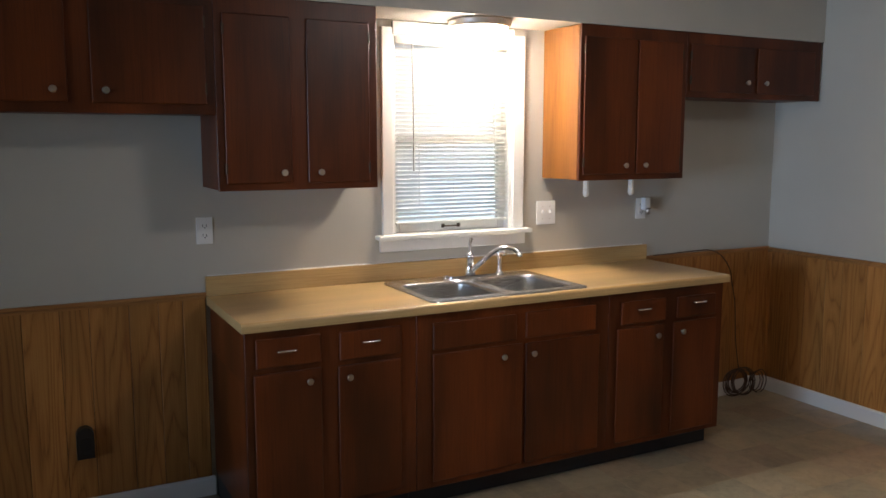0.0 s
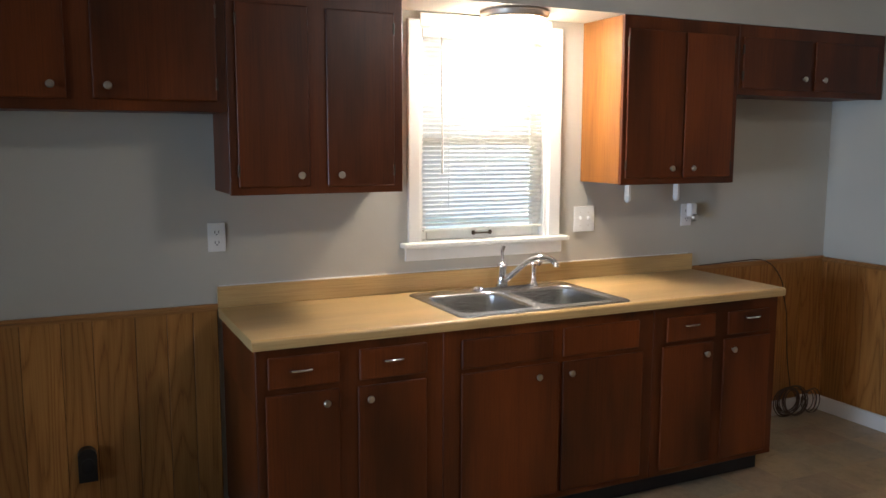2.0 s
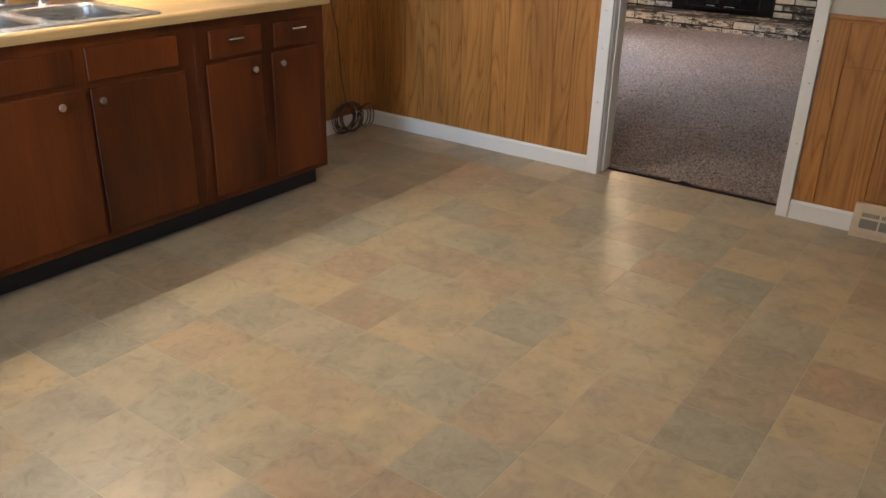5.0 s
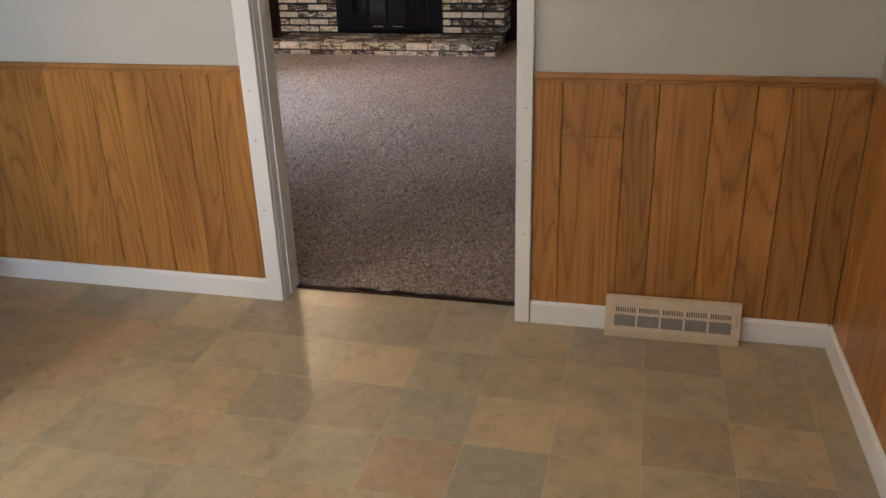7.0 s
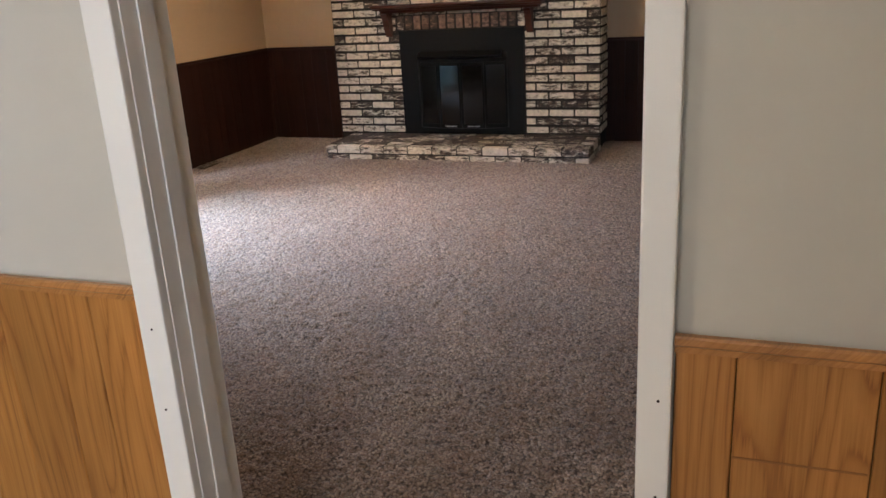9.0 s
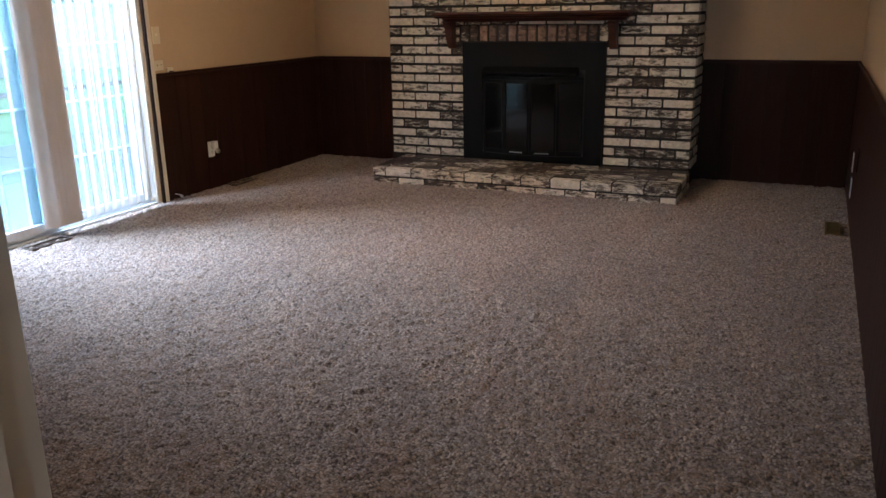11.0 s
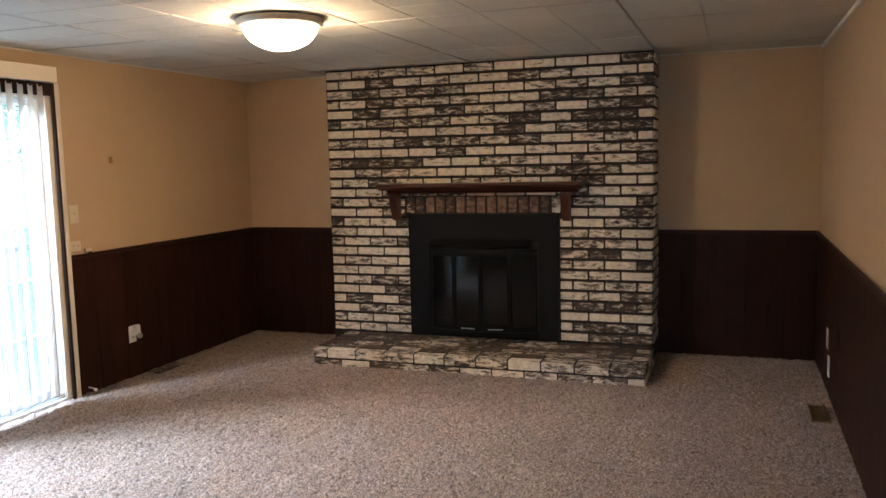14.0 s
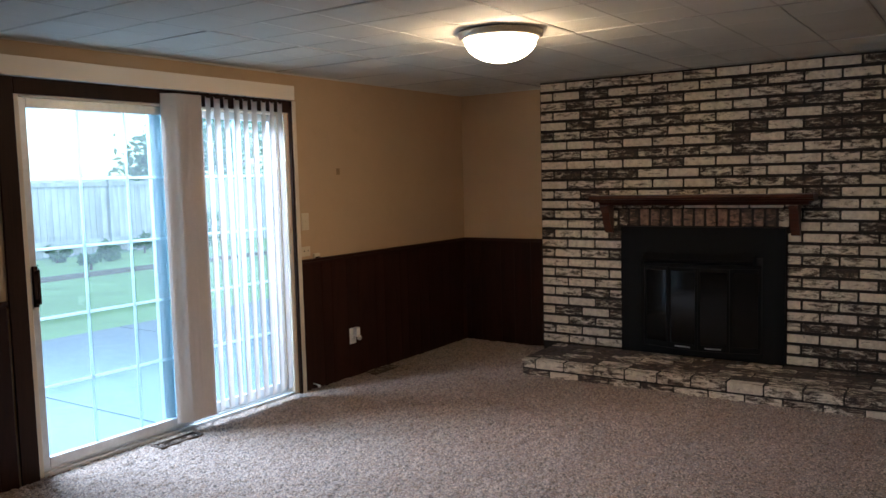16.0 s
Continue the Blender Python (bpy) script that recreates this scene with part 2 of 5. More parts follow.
def carpet_pile():
    """Twisted pile: rounded yarn heads with dark gaps between them, brown, grey and pale yarns mixed."""
    m, n, l, b = nodes_of("carpet_pile", 0.95)
    v = coords(n, l)
    bend = n.new("ShaderNodeTexNoise")
    bend.inputs["Scale"].default_value = 60.0
    l.new(v, bend.inputs["Vector"])
    warp = n.new("ShaderNodeVectorMath")
    warp.operation = "MULTIPLY_ADD"
    l.new(bend.outputs["Color"], warp.inputs[0])
    warp.inputs[1].default_value = (0.012, 0.012, 0.0)
    l.new(v, warp.inputs[2])
    yarn = n.new("ShaderNodeTexVoronoi")
    yarn.inputs["Scale"].default_value = 104.0
    l.new(warp.outputs[0], yarn.inputs["Vector"])
    tone = n.new("ShaderNodeSeparateColor")
    l.new(yarn.outputs["Color"], tone.inputs[0])
    fine = noise_tex(n, l, v, 260.0, 3.0, 0.7)
    slow = noise_tex(n, l, v, 2.6, 6.0, 0.65)
    c = ramp(n, l, tone.outputs[0], [(0.0, (0.150, 0.098, 0.070)), (0.3, (0.265, 0.183, 0.134)), (0.65, (0.39, 0.282, 0.214)), (1.0, (0.62, 0.48, 0.38))])
    c = mix(n, l, 0.3, c, ramp(n, l, fine, [(0.38, (0.08, 0.054, 0.040)), (0.6, (0.42, 0.32, 0.25))]))
    c = mix(n, l, span(n, l, ramp(n, l, slow, [(0.35, (0, 0, 0)), (0.65, (1, 1, 1))]), 0.0, 0.45), c, (0.225, 0.138, 0.088))
    # shade between the yarn heads, painted into the colour
    gap = ramp(n, l, yarn.outputs["Distance"], [(0.46, (0, 0, 0)), (0.80, (1, 1, 1))])
    c = mix(n, l, gap, c, (0.078, 0.053, 0.039))
    l.new(c, b.inputs["Base Color"])
    b.inputs["Sheen Weight"].default_value = 0.25
    b.inputs["Sheen Roughness"].default_value = 0.5
    head = n.new("ShaderNodeMath")
    head.operation = "SUBTRACT"
    head.inputs[0].default_value = 1.0
    l.new(yarn.outputs["Distance"], head.inputs[1])
    bump(n, l, b, head.outputs[0], 0.7, 0.006)
    return m


def ground_mix(name, a, c, scale, rough=0.9, depth=0.5):
    m, n, l, b = nodes_of(name, rough)
    v = coords(n, l)
    t = noise_tex(n, l, v, scale, 6.0, 0.7)
    s = noise_tex(n, l, v, scale * 0.07, 4.0)
    l.new(mix(n, l, 0.4, ramp(n, l, t, [(0.3, a), (0.7, c)]), ramp(n, l, s, [(0.3, a), (0.7, c)])), b.inputs["Base Color"])
    bump(n, l, b, t, depth, 0.01)
    return m


GREY_WALL = painted("grey_wall_paint", (0.495, 0.466, 0.402), 0.62)
TAN_WALL = painted("tan_wall_paint", (0.53, 0.378, 0.232), 0.6, 0.07, 50.0, 0.15, (0.40, 0.275, 0.165))
WHITE_PAINT = painted("white_trim_paint", (0.76, 0.74, 0.70), 0.4, 0.04, 90.0, 0.08)
CREAM_PAINT = painted("cream_trim_paint", (0.72, 0.63, 0.50), 0.45, 0.05)
VALANCE = painted("valance_vinyl", (0.80, 0.71, 0.58), 0.4, 0.03)
CEILING_PAINT = painted("ceiling_paint", (0.74, 0.73, 0.70), 0.8)
PLASTER_TILE = painted("ceiling_board", (0.63, 0.622, 0.56), 0.8, 0.07, 120.0, 1.0)
TEE_METAL = plain("ceiling_tee", (0.48, 0.46, 0.42), 0.6)
TEE_SHADE = plain("ceiling_gap_shade", (0.05, 0.045, 0.04), 0.9)
OAK_PLANK = wooden("oak_panel_print", (0.50, 0.228, 0.057), (0.375, 0.153, 0.034), (0.235, 0.085, 0.020), 0.38, "z", 40.0, 0.06, 0.65, 13.0, 8.0, (0.62, 1.1))
OAK_RAIL = wooden("oak_rail", (0.36, 0.165, 0.05), (0.29, 0.125, 0.036), (0.17, 0.07, 0.02), 0.4, "x", 20.0, 0.1, 0.3)
WALNUT_PLANK = wooden("walnut_panel", (0.030, 0.0095, 0.0055), (0.022, 0.0070, 0.0041), (0.012, 0.0042, 0.0027), 0.55, "z", 40.0, 0.0, 0.4, shine=0.2)
WALNUT_RAIL = wooden("walnut_rail", (0.034, 0.012, 0.007), (0.026, 0.009, 0.0055), (0.014, 0.005, 0.0033), 0.5, "x", 40.0, 0.0, 0.3, shine=0.25)
CHERRY = wooden("red_brown_stained_wood", (0.120, 0.0270, 0.0044), (0.096, 0.0208, 0.0034), (0.064, 0.0130, 0.0022), 0.38, "z", 30.0, 0.04, 0.4, 4.0, 3.0, (0.42, 1.4), 0.32)
# orange side: lighter stain and the sink lamp's light painted into one colour
CHERRY_LIT = wooden("lamplit_side_wood", (0.26, 0.095, 0.013), (0.215, 0.074, 0.0095), (0.15, 0.047, 0.006), 0.34, "z", 30.0, 0.2, 0.4, 5.0, 3.0)
MANTEL_WOOD = wooden("mantel_wood", (0.062, 0.017, 0.0085), (0.044, 0.0118, 0.006), (0.022, 0.0058, 0.003), 0.45, "y", shine=0.25)
BUTCHER = wooden("maple_laminate", (0.56, 0.375, 0.16), (0.50, 0.325, 0.132), (0.40, 0.245, 0.092), 0.30, "x", 5.0, 0.15, 0.25, 5.0, 4.0)
DARK_TRIM = wooden("dark_brown_trim", (0.030, 0.0125, 0.007), (0.023, 0.0095, 0.0055), (0.013, 0.0055, 0.0035), 0.6, "z", 20.0, 0.0, 0.3, shine=0.2)
TOE_BLACK = plain("black_toe_board", (0.012, 0.012, 0.013), 0.5)
BLACK_STEEL = metal("black_painted_steel", (0.007, 0.0075, 0.0085), 0.6, 0.0, 0.0, 0.12)
BLACK_PLASTIC = plain("black_plastic", (0.014, 0.014, 0.015), 0.35)
SMOKED = metal("smoked_glass", (0.006, 0.0065, 0.0065), 0.05, 0.0, 0.0, 0.25)
CHROME = metal("chrome", (0.82, 0.83, 0.85), 0.08)
NICKEL = metal("satin_nickel", (0.62, 0.58, 0.52), 0.28)
BRONZE = metal("brushed_lamp_ring", (0.68, 0.62, 0.54), 0.42, 0.1)
HINGE_METAL = metal("dark_bronze", (0.10, 0.07, 0.05), 0.4)
STAINLESS = metal("brushed_stainless", (0.60, 0.60, 0.60), 0.24, 0.12)
BRASS = metal("dull_brass", (0.30, 0.22, 0.11), 0.5)
PLASTIC_WHITE = plain("white_plastic", (0.80, 0.79, 0.76), 0.35, 0.03)
PLASTIC_IVORY = plain("ivory_plastic", (0.66, 0.58, 0.43), 0.4, 0.04)
SLOT_BLACK = plain("slot_black", (0.01, 0.01, 0.01), 0.6)
KNOB_MATERIAL = metal("pewter_knob", (0.62, 0.57, 0.49), 0.3)
BEIGE_METAL = metal("beige_enamel", (0.62, 0.49, 0.34), 0.4, 0.0, 0.0)
GREY_DAMPER = plain("grey_damper", (0.20, 0.18, 0.15), 0.6)
ALUMINIUM = metal("white_aluminium", (0.74, 0.75, 0.74), 0.38, 0.0, 0.15)
GLASS = glassy("window_glass")
# bluish tint and translucent haze stand in for the outdoor glare
PATIO_GLASS = glassy("hazed_patio_glass", (0.76, 0.93, 1.0), 0.023)
BLIND = sheer("blind_slat_vinyl", (0.84, 0.82, 0.77), 0.46)
VANE = sheer("vertical_vane_vinyl", (0.80, 0.72, 0.655), 0.22)
# translucency added so the backlit muntins glow white
MUNTIN = sheer("white_muntin_vinyl", (0.86, 0.85, 0.82), 0.55)
GROOVE = plain("panel_groove", (0.055, 0.022, 0.008), 0.8)
TIMBER = ground_mix("wet_timber", (0.10, 0.08, 0.06), (0.17, 0.14, 0.11), 14.0)
VINYL_TILE = slate_vinyl()
GROUT = plain("floor_joint", (0.47, 0.39, 0.28), 0.6)
BRICK_WASH = white_brick("limewashed_brick", 0.735)
BRICK_SOOT = white_brick("sooty_brick", 0.60)
BRICK_DARK = white_brick("brown_brick", 0.74, (0.085, 0.050, 0.036), (0.30, 0.185, 0.135), 0.3)
MORTAR = ground_mix("black_mortar", (0.012, 0.010, 0.009), (0.03, 0.025, 0.02), 60.0, 0.95, 0.6)
CARPET = carpet_pile()
CABLE = plain("brown_cable", (0.07, 0.035, 0.02), 0.5)
CONCRETE = ground_mix("patio_concrete", (0.15, 0.153, 0.153), (0.24, 0.24, 0.236), 9.0, 0.9, 0.2)
LAWN = ground_mix("lawn", (0.15, 0.20, 0.075), (0.27, 0.41, 0.15), 22.0)
FENCE_WOOD = wooden("weathered_fence", (0.42, 0.40, 0.37), (0.36, 0.34, 0.31), (0.26, 0.24, 0.22), 0.85, "z", 40.0, 0.0, 0.2)
LEAF = sheer("leaves", (0.13, 0.23, 0.09), 0.5)
BARK = ground_mix("bark", (0.10, 0.07, 0.05), (0.2, 0.15, 0.11), 20.0)
SIDING = painted("pale_blue_siding", (0.62, 0.70, 0.76), 0.6)
ROOFING = ground_mix("roof_shingle", (0.07, 0.07, 0.07), (0.13, 0.12, 0.12), 30.0)
LIGHT_LIVING = glowing("lit_dome_living", (1.0, 0.73, 0.44), LAMP_LIVING)
LIGHT_SINK = glowing("lit_dome_sink", (1.0, 0.86, 0.66), LAMP_SINK)
LIGHT_KITCHEN = glowing("lit_dome_kitchen", (1.0, 0.94, 0.85), LAMP_KITCHEN)

# ---- building helpers ----
ORIGIN = {}


def thing(name, at, label, category, group="", kind=""):
    ob = new(name)
    ob.location = at
    ob.empty_display_size = 0.05
    ORIGIN[ob.name] = Vector(at)
    return tagged(ob, label, category, group, kind)


def mesh_from(bm, name, material, smooth=False):
    me = bpy.data.meshes.new(name)
    bm.normal_update()
    bm.to_mesh(me)
    bm.free()
    me.materials.append(material)
    if smooth:
        me.polygons.foreach_set("use_smooth", [True] * len(me.polygons))
    return me


def part(name, bm, material, parent, label="", smooth=False):
    """Links a bmesh given in world metres as one mesh under a thing or a part."""
    o = ORIGIN[parent.name]
    bmesh.ops.translate(bm, verts=bm.verts, vec=-o)
    ob = new(name, mesh_from(bm, name, material, smooth))
    ob.parent = parent
    ORIGIN[ob.name] = o
    return tagged(ob, label)


def solid(name, bm, material, label, category, kind="structure", smooth=False):
    """A top-level object of one mesh."""
    ob = new(name, mesh_from(bm, name, material, smooth))
    ORIGIN[ob.name] = Vector((0, 0, 0))
    return tagged(ob, label, category, "", kind)


def piece(name, me, parent, at, turn=(0, 0, 0)):
    ob = new(name, me)
    ob.parent = parent
    ob.location = Vector(at) - ORIGIN[parent.name]
    ob.rotation_euler = turn
    return ob


def box(x0, x1, y0, y1, z0, z1, bevel=0.0, segments=2, bm=None):
    own = bmesh.new()
    r = bmesh.ops.create_cube(own, size=1.0)
    for v in r["verts"]:
        v.co = Vector((x0 if v.co.x < 0 else x1, y0 if v.co.y < 0 else y1, z0 if v.co.z < 0 else z1))
    if bevel:
        bmesh.ops.bevel(own, geom=list(own.edges), offset=bevel, segments=segments, affect="EDGES", profile=0.6)
    if bm is None:
        return own
    join(bm, own)
    return bm


def join(bm, other):
    me = bpy.data.meshes.new("joined")
    other.to_mesh(me)
    other.free()
    bm.from_mesh(me)
    bpy.data.meshes.remove(me)


def boxes(rows, bevel=0.0):
    bm = bmesh.new()
    for r in rows:
        box(*r, bevel=bevel, segments=1, bm=bm)
    return bm


def lathe(profile, centre, axis="z", steps=28, bm=None):
    """Turns (radius, height) pairs round an axis through centre."""
    bm = bm or bmesh.new()
    rings = []
    for r, h in profile:
        ring = []
        for k in range(steps):
            a = 2 * math.pi * k / steps
            u, w = r * math.cos(a), r * math.sin(a)
            p = {"z": (u, w, h), "y": (u, h, w), "x": (h, u, w)}[axis]
            ring.append(bm.verts.new(Vector(centre) + Vector(p)))
        rings.append(ring)
    for a, b in zip(rings, rings[1:]):
        for k in range(steps):
            bm.faces.new((a[k], a[(k + 1) % steps], b[(k + 1) % steps], b[k]))
    bm.faces.new(rings[0])
    bm.faces.new(rings[-1])
    bmesh.ops.recalc_face_normals(bm, faces=bm.faces)
    return bm


def tube(points, radius, steps=10, bm=None, smooth_steps=6):
    """A round bar along a smooth line through the points; radius may be one number or one per point."""
    bm = bm or bmesh.new()
    p = [Vector(q) for q in points]
    rad = [radius] * len(p) if isinstance(radius, (int, float)) else list(radius)
    line, rads = [], []
    for i in range(len(p) - 1):
        a, b, c, d = p[max(i - 1, 0)], p[i], p[i + 1], p[min(i + 2, len(p) - 1)]
        for k in range(smooth_steps):
            t = k / smooth_steps
            line.append(0.5 * (2 * b + (c - a) * t + (2 * a - 5 * b + 4 * c - d) * t * t + (3 * b - a - 3 * c + d) * t ** 3))
            rads.append(rad[i] * (1 - t) + rad[i + 1] * t)
    line.append(p[-1])
    rads.append(rad[-1])
    rings, up = [], Vector((0.13, 0.29, 0.95))
    for i, q in enumerate(line):
        t = (line[min(i + 1, len(line) - 1)] - line[max(i - 1, 0)]).normalized()
        s = t.cross(up)
        if s.length < 1e-3:
            s = t.cross(Vector((1, 0, 0)))
        s.normalize()
        w = s.cross(t)
        up = w
        rings.append([bm.verts.new(q + rads[i] * (math.cos(2 * math.pi * k / steps) * s + math.sin(2 * math.pi * k / steps) * w)) for k in range(steps)])
    for a, b in zip(rings, rings[1:]):
        for k in range(steps):
            bm.faces.new((a[k], a[(k + 1) % steps], b[(k + 1) % steps], b[k]))
    bm.faces.new(rings[0])
    bm.faces.new(rings[-1])
    bmesh.ops.recalc_face_normals(bm, faces=bm.faces)
    return bm


def prism(outline, axis, low, high, bm=None):
    """A flat outline pushed along an axis: (y, z) for x, (x, z) for y, (x, y) for z."""
    bm = bm or bmesh.new()
    def at(u, v, w):
        return {"x": (w, u, v), "y": (u, w, v), "z": (u, v, w)}[axis]
    a = [bm.verts.new(at(u, v, low)) for u, v in outline]
    b = [bm.verts.new(at(u, v, high)) for u, v in outline]
    n = len(outline)
    for k in range(n):
        bm.faces.new((a[k], a[(k + 1) % n], b[(k + 1) % n], b[k]))
    bm.faces.new(a)
    bm.faces.new(b)
    bmesh.ops.recalc_face_normals(bm, faces=bm.faces)
    return bm


def rounded(cx, cy, w, h, r, steps=5):
    out = []
    for sx, sy, a0 in ((1, 1, 0), (-1, 1, 90), (-1, -1, 180), (1, -1, 270)):
        for k in range(steps + 1):
            a = radians(a0 + 90 * k / steps)
            out.append((cx + sx * (w / 2 - r) + r * math.cos(a), cy + sy * (h / 2 - r) + r * math.sin(a)))
    return out

# ---- plan ----
XE = 4.255          # kitchen face of the wall between the rooms
XW = 4.385          # living room face of the same wall
YN = 4.08           # kitchen north wall
YS = 0.50           # kitchen south wall
DOOR_A, DOOR_B, DOOR_TOP = 1.57, 2.512, 2.06
LX, LYN, LYS, LZ = 10.33, 5.955, 1.505, 2.14
KZ = 2.42
PATIO_A, PATIO_B, PATIO_TOP = 6.385, 8.205, 1.9

# ---- walls ----
solid("wall_kitchen_north", boxes([
    (-4.5, 1.665, YN, YN + 0.13, 0, KZ), (2.345, XE, YN, YN + 0.13, 0, KZ),
    (1.665, 2.345, YN, YN + 0.13, 0, 1.125), (1.665, 2.345, YN, YN + 0.13, 2.085, KZ)]), GREY_WALL,
    "warm grey painted kitchen wall with a window over the sink", "wall")
solid("wall_between_rooms", boxes([
    (XE, XW - 0.01, YS - 0.1, DOOR_A, 0, KZ), (XE, XW - 0.01, DOOR_B, 6.09, 0, KZ), (XE, XW - 0.01, DOOR_A, DOOR_B, DOOR_TOP, KZ)]), GREY_WALL,
    "warm grey painted wall with a doorway to the carpeted room", "wall")
solid("wall_living_west", boxes([
    (XW - 0.01, XW, LYS, DOOR_A, 0, LZ), (XW - 0.01, XW, DOOR_B, LYN, 0, LZ), (XW - 0.01, XW, DOOR_A, DOOR_B, DOOR_TOP, LZ)]), TAN_WALL,
    "tan painted wall round the doorway", "wall")
solid("wall_kitchen_south", boxes([(1.35, XE, YS - 0.1, YS, 0, KZ), (1.25, 1.35, -1.6, YS, 0, KZ), (-4.5, 1.35, -1.7, -1.6, 0, KZ)]), GREY_WALL,
    "warm grey painted kitchen wall behind the walker", "wall")
solid("wall_kitchen_west", boxes([(-4.6, -4.5, -1.7, 0.6, 0, KZ), (-4.6, -4.5, 1.9, YN + 0.13, 0, KZ), (-4.6, -4.5, 0.6, 1.9, 0, 0.55), (-4.6, -4.5, 0.6, 1.9, 2.0, KZ)]), GREY_WALL,
    "unseen warm grey painted kitchen end wall with an opening added for daylight", "wall")
solid("wall_living_north", boxes([
    (XW, PATIO_A, LYN, LYN + 0.14, 0, LZ), (PATIO_B, LX + 0.12, LYN, LYN + 0.14, 0, LZ), (PATIO_A, PATIO_B, LYN, LYN + 0.14, PATIO_TOP, LZ)]), TAN_WALL,
    "tan painted wall with a sliding patio door", "wall")
solid("wall_living_east", box(LX, LX + 0.12, LYS - 0.12, LYN, 0, LZ), TAN_WALL, "tan painted wall behind the fireplace", "wall")
solid("wall_living_south", box(XW, LX, LYS - 0.12, LYS, 0, LZ), TAN_WALL, "tan painted long wall, scuffed", "wall")
solid("ceiling_kitchen", box(-4.6, XE, -1.7, YN + 0.13, KZ, KZ + 0.1), CEILING_PAINT, "white painted kitchen ceiling", "ceiling")
solid("soffit", box(-4.5, XE - 0.002, 3.757, YN - 0.002, 2.137, KZ - 0.002), GREY_WALL, "grey painted soffit over the wall cabinets", "soffit")
# unseen roof and upper walls, added to shut out the sky
solid("roof", boxes([(-4.6, LX + 0.12, -1.7, 6.1, 2.56, 2.66), (XW, LX + 0.12, LYS - 0.12, LYN + 0.14, LZ + 0.06, LZ + 0.1)]), CEILING_PAINT, "unseen plain roof deck added to close the rooms", "roof")
solid("wall_attic", boxes([(XE + 0.13, LX + 0.12, LYN + 0.04, LYN + 0.14, LZ, 2.56), (XE + 0.13, LX + 0.12, LYS - 0.12, LYS - 0.02, LZ, 2.56), (LX + 0.02, LX + 0.12, LYS, LYN, LZ, 2.56)]), TAN_WALL, "unseen plain upper wall added to close the roof space", "wall")

# suspended ceiling: boards in a tee grid, each a little out of level, with two scored lines a board
def living_ceiling():
    bm = bmesh.new()
    rng = random.Random(4)
    ys = [LYS, 2.57, 3.86, 5.13, LYN]
    x0 = 7.49 - 0.61 * 6
    xs = [XW] + [x0 + 0.61 * k for k in range(0, 12) if XW + 0.1 < x0 + 0.61 * k < LX - 0.1] + [LX]
    for ya, yb in zip(ys, ys[1:]):
        for xa, xb in zip(xs, xs[1:]):
            lift = [rng.uniform(-0.002, 0.006) for _ in range(4)]
            nx = max(1, round((xb - xa) / 0.305))
            ny = max(1, round((yb - ya) / 0.32))
            g = 0.006
            for i in range(nx):
                for j in range(ny):
                    u0, u1 = xa + g + (xb - xa - 2 * g) * i / nx, xa + g + (xb - xa - 2 * g) * (i + 1) / nx
                    w0, w1 = ya + g + (yb - ya - 2 * g) * j / ny, ya + g + (yb - ya - 2 * g) * (j + 1) / ny
                    def h(u, w):
                        a, b = (u - xa) / (xb - xa), (w - ya) / (yb - ya)
                        return LZ + 0.004 + (lift[0] * (1 - a) + lift[1] * a) * (1 - b) + (lift[2] * (1 - a) + lift[3] * a) * b - 0.003 * math.sin(math.pi * a) * math.sin(math.pi * b)
                    s = 0.004
                    low = [bm.verts.new((u, w, h(u, w) - 0.003)) for u, w in ((u0 + s, w0 + s), (u1 - s, w0 + s), (u1 - s, w1 - s), (u0 + s, w1 - s))]
                    top = [bm.verts.new((u, w, h(u, w) + 0.002)) for u, w in ((u0, w0), (u1, w0), (u1, w1), (u0, w1))]
                    bm.faces.new(low[::-1])
                    for k in range(4):
                        bm.faces.new((low[k], low[(k + 1) % 4], top[(k + 1) % 4], top[k]))
    ob = solid("ceiling_living", bm, PLASTER_TILE, "off-white textured board ceiling in a thin grid, slightly sagging", "ceiling")
    tees = []
    for y in ys[1:-1]:
        tees.append((XW, LX, y - 0.005, y + 0.005, LZ + 0.0005, LZ + 0.03))
    for x in xs[1:-1]:
        for ya, yb in zip(ys, ys[1:]):
            tees.append((x - 0.004, x + 0.004, ya + 0.007, yb - 0.007, LZ + 0.002, LZ + 0.03))
    solid("trim", boxes(tees), TEE_METAL, "thin painted tee bars of the ceiling grid", "trim")
    solid("trim", boxes([(XW, LX, LYN - 0.016, LYN - 0.001, LZ - 0.004, LZ + 0.004), (XW, LX, LYS + 0.001, LYS + 0.022, LZ - 0.02, LZ + 0.002),
                         (LX - 0.014, LX - 0.001, LYS + 0.023, LYN - 0.017, LZ - 0.004, LZ + 0.004)]), PLASTER_TILE, "thin wall angle round the ceiling", "trim")
    # near-black sheet paints the shade in the gaps between boards
    solid("ceiling_backing", box(XW, LX, LYS, LYN, LZ + 0.034, LZ + 0.05), TEE_SHADE, "dark sheet for the shade above the ceiling boards", "ceiling")


living_ceiling()

# ---- wainscots ----
def plank_mesh(name, w, d, h, material, normal):
    """One panel board: w wide, d thick, h high, eased edges; its face looks along -normal axis."""
    if normal == "y":
        bm = box(0, w, -d, 0, 0, h, 0.0022, 1)
    else:
        bm = box(-d, 0, 0, w, 0, h, 0.0022, 1)
    return mesh_from(bm, name, material)


PLANKS = {}


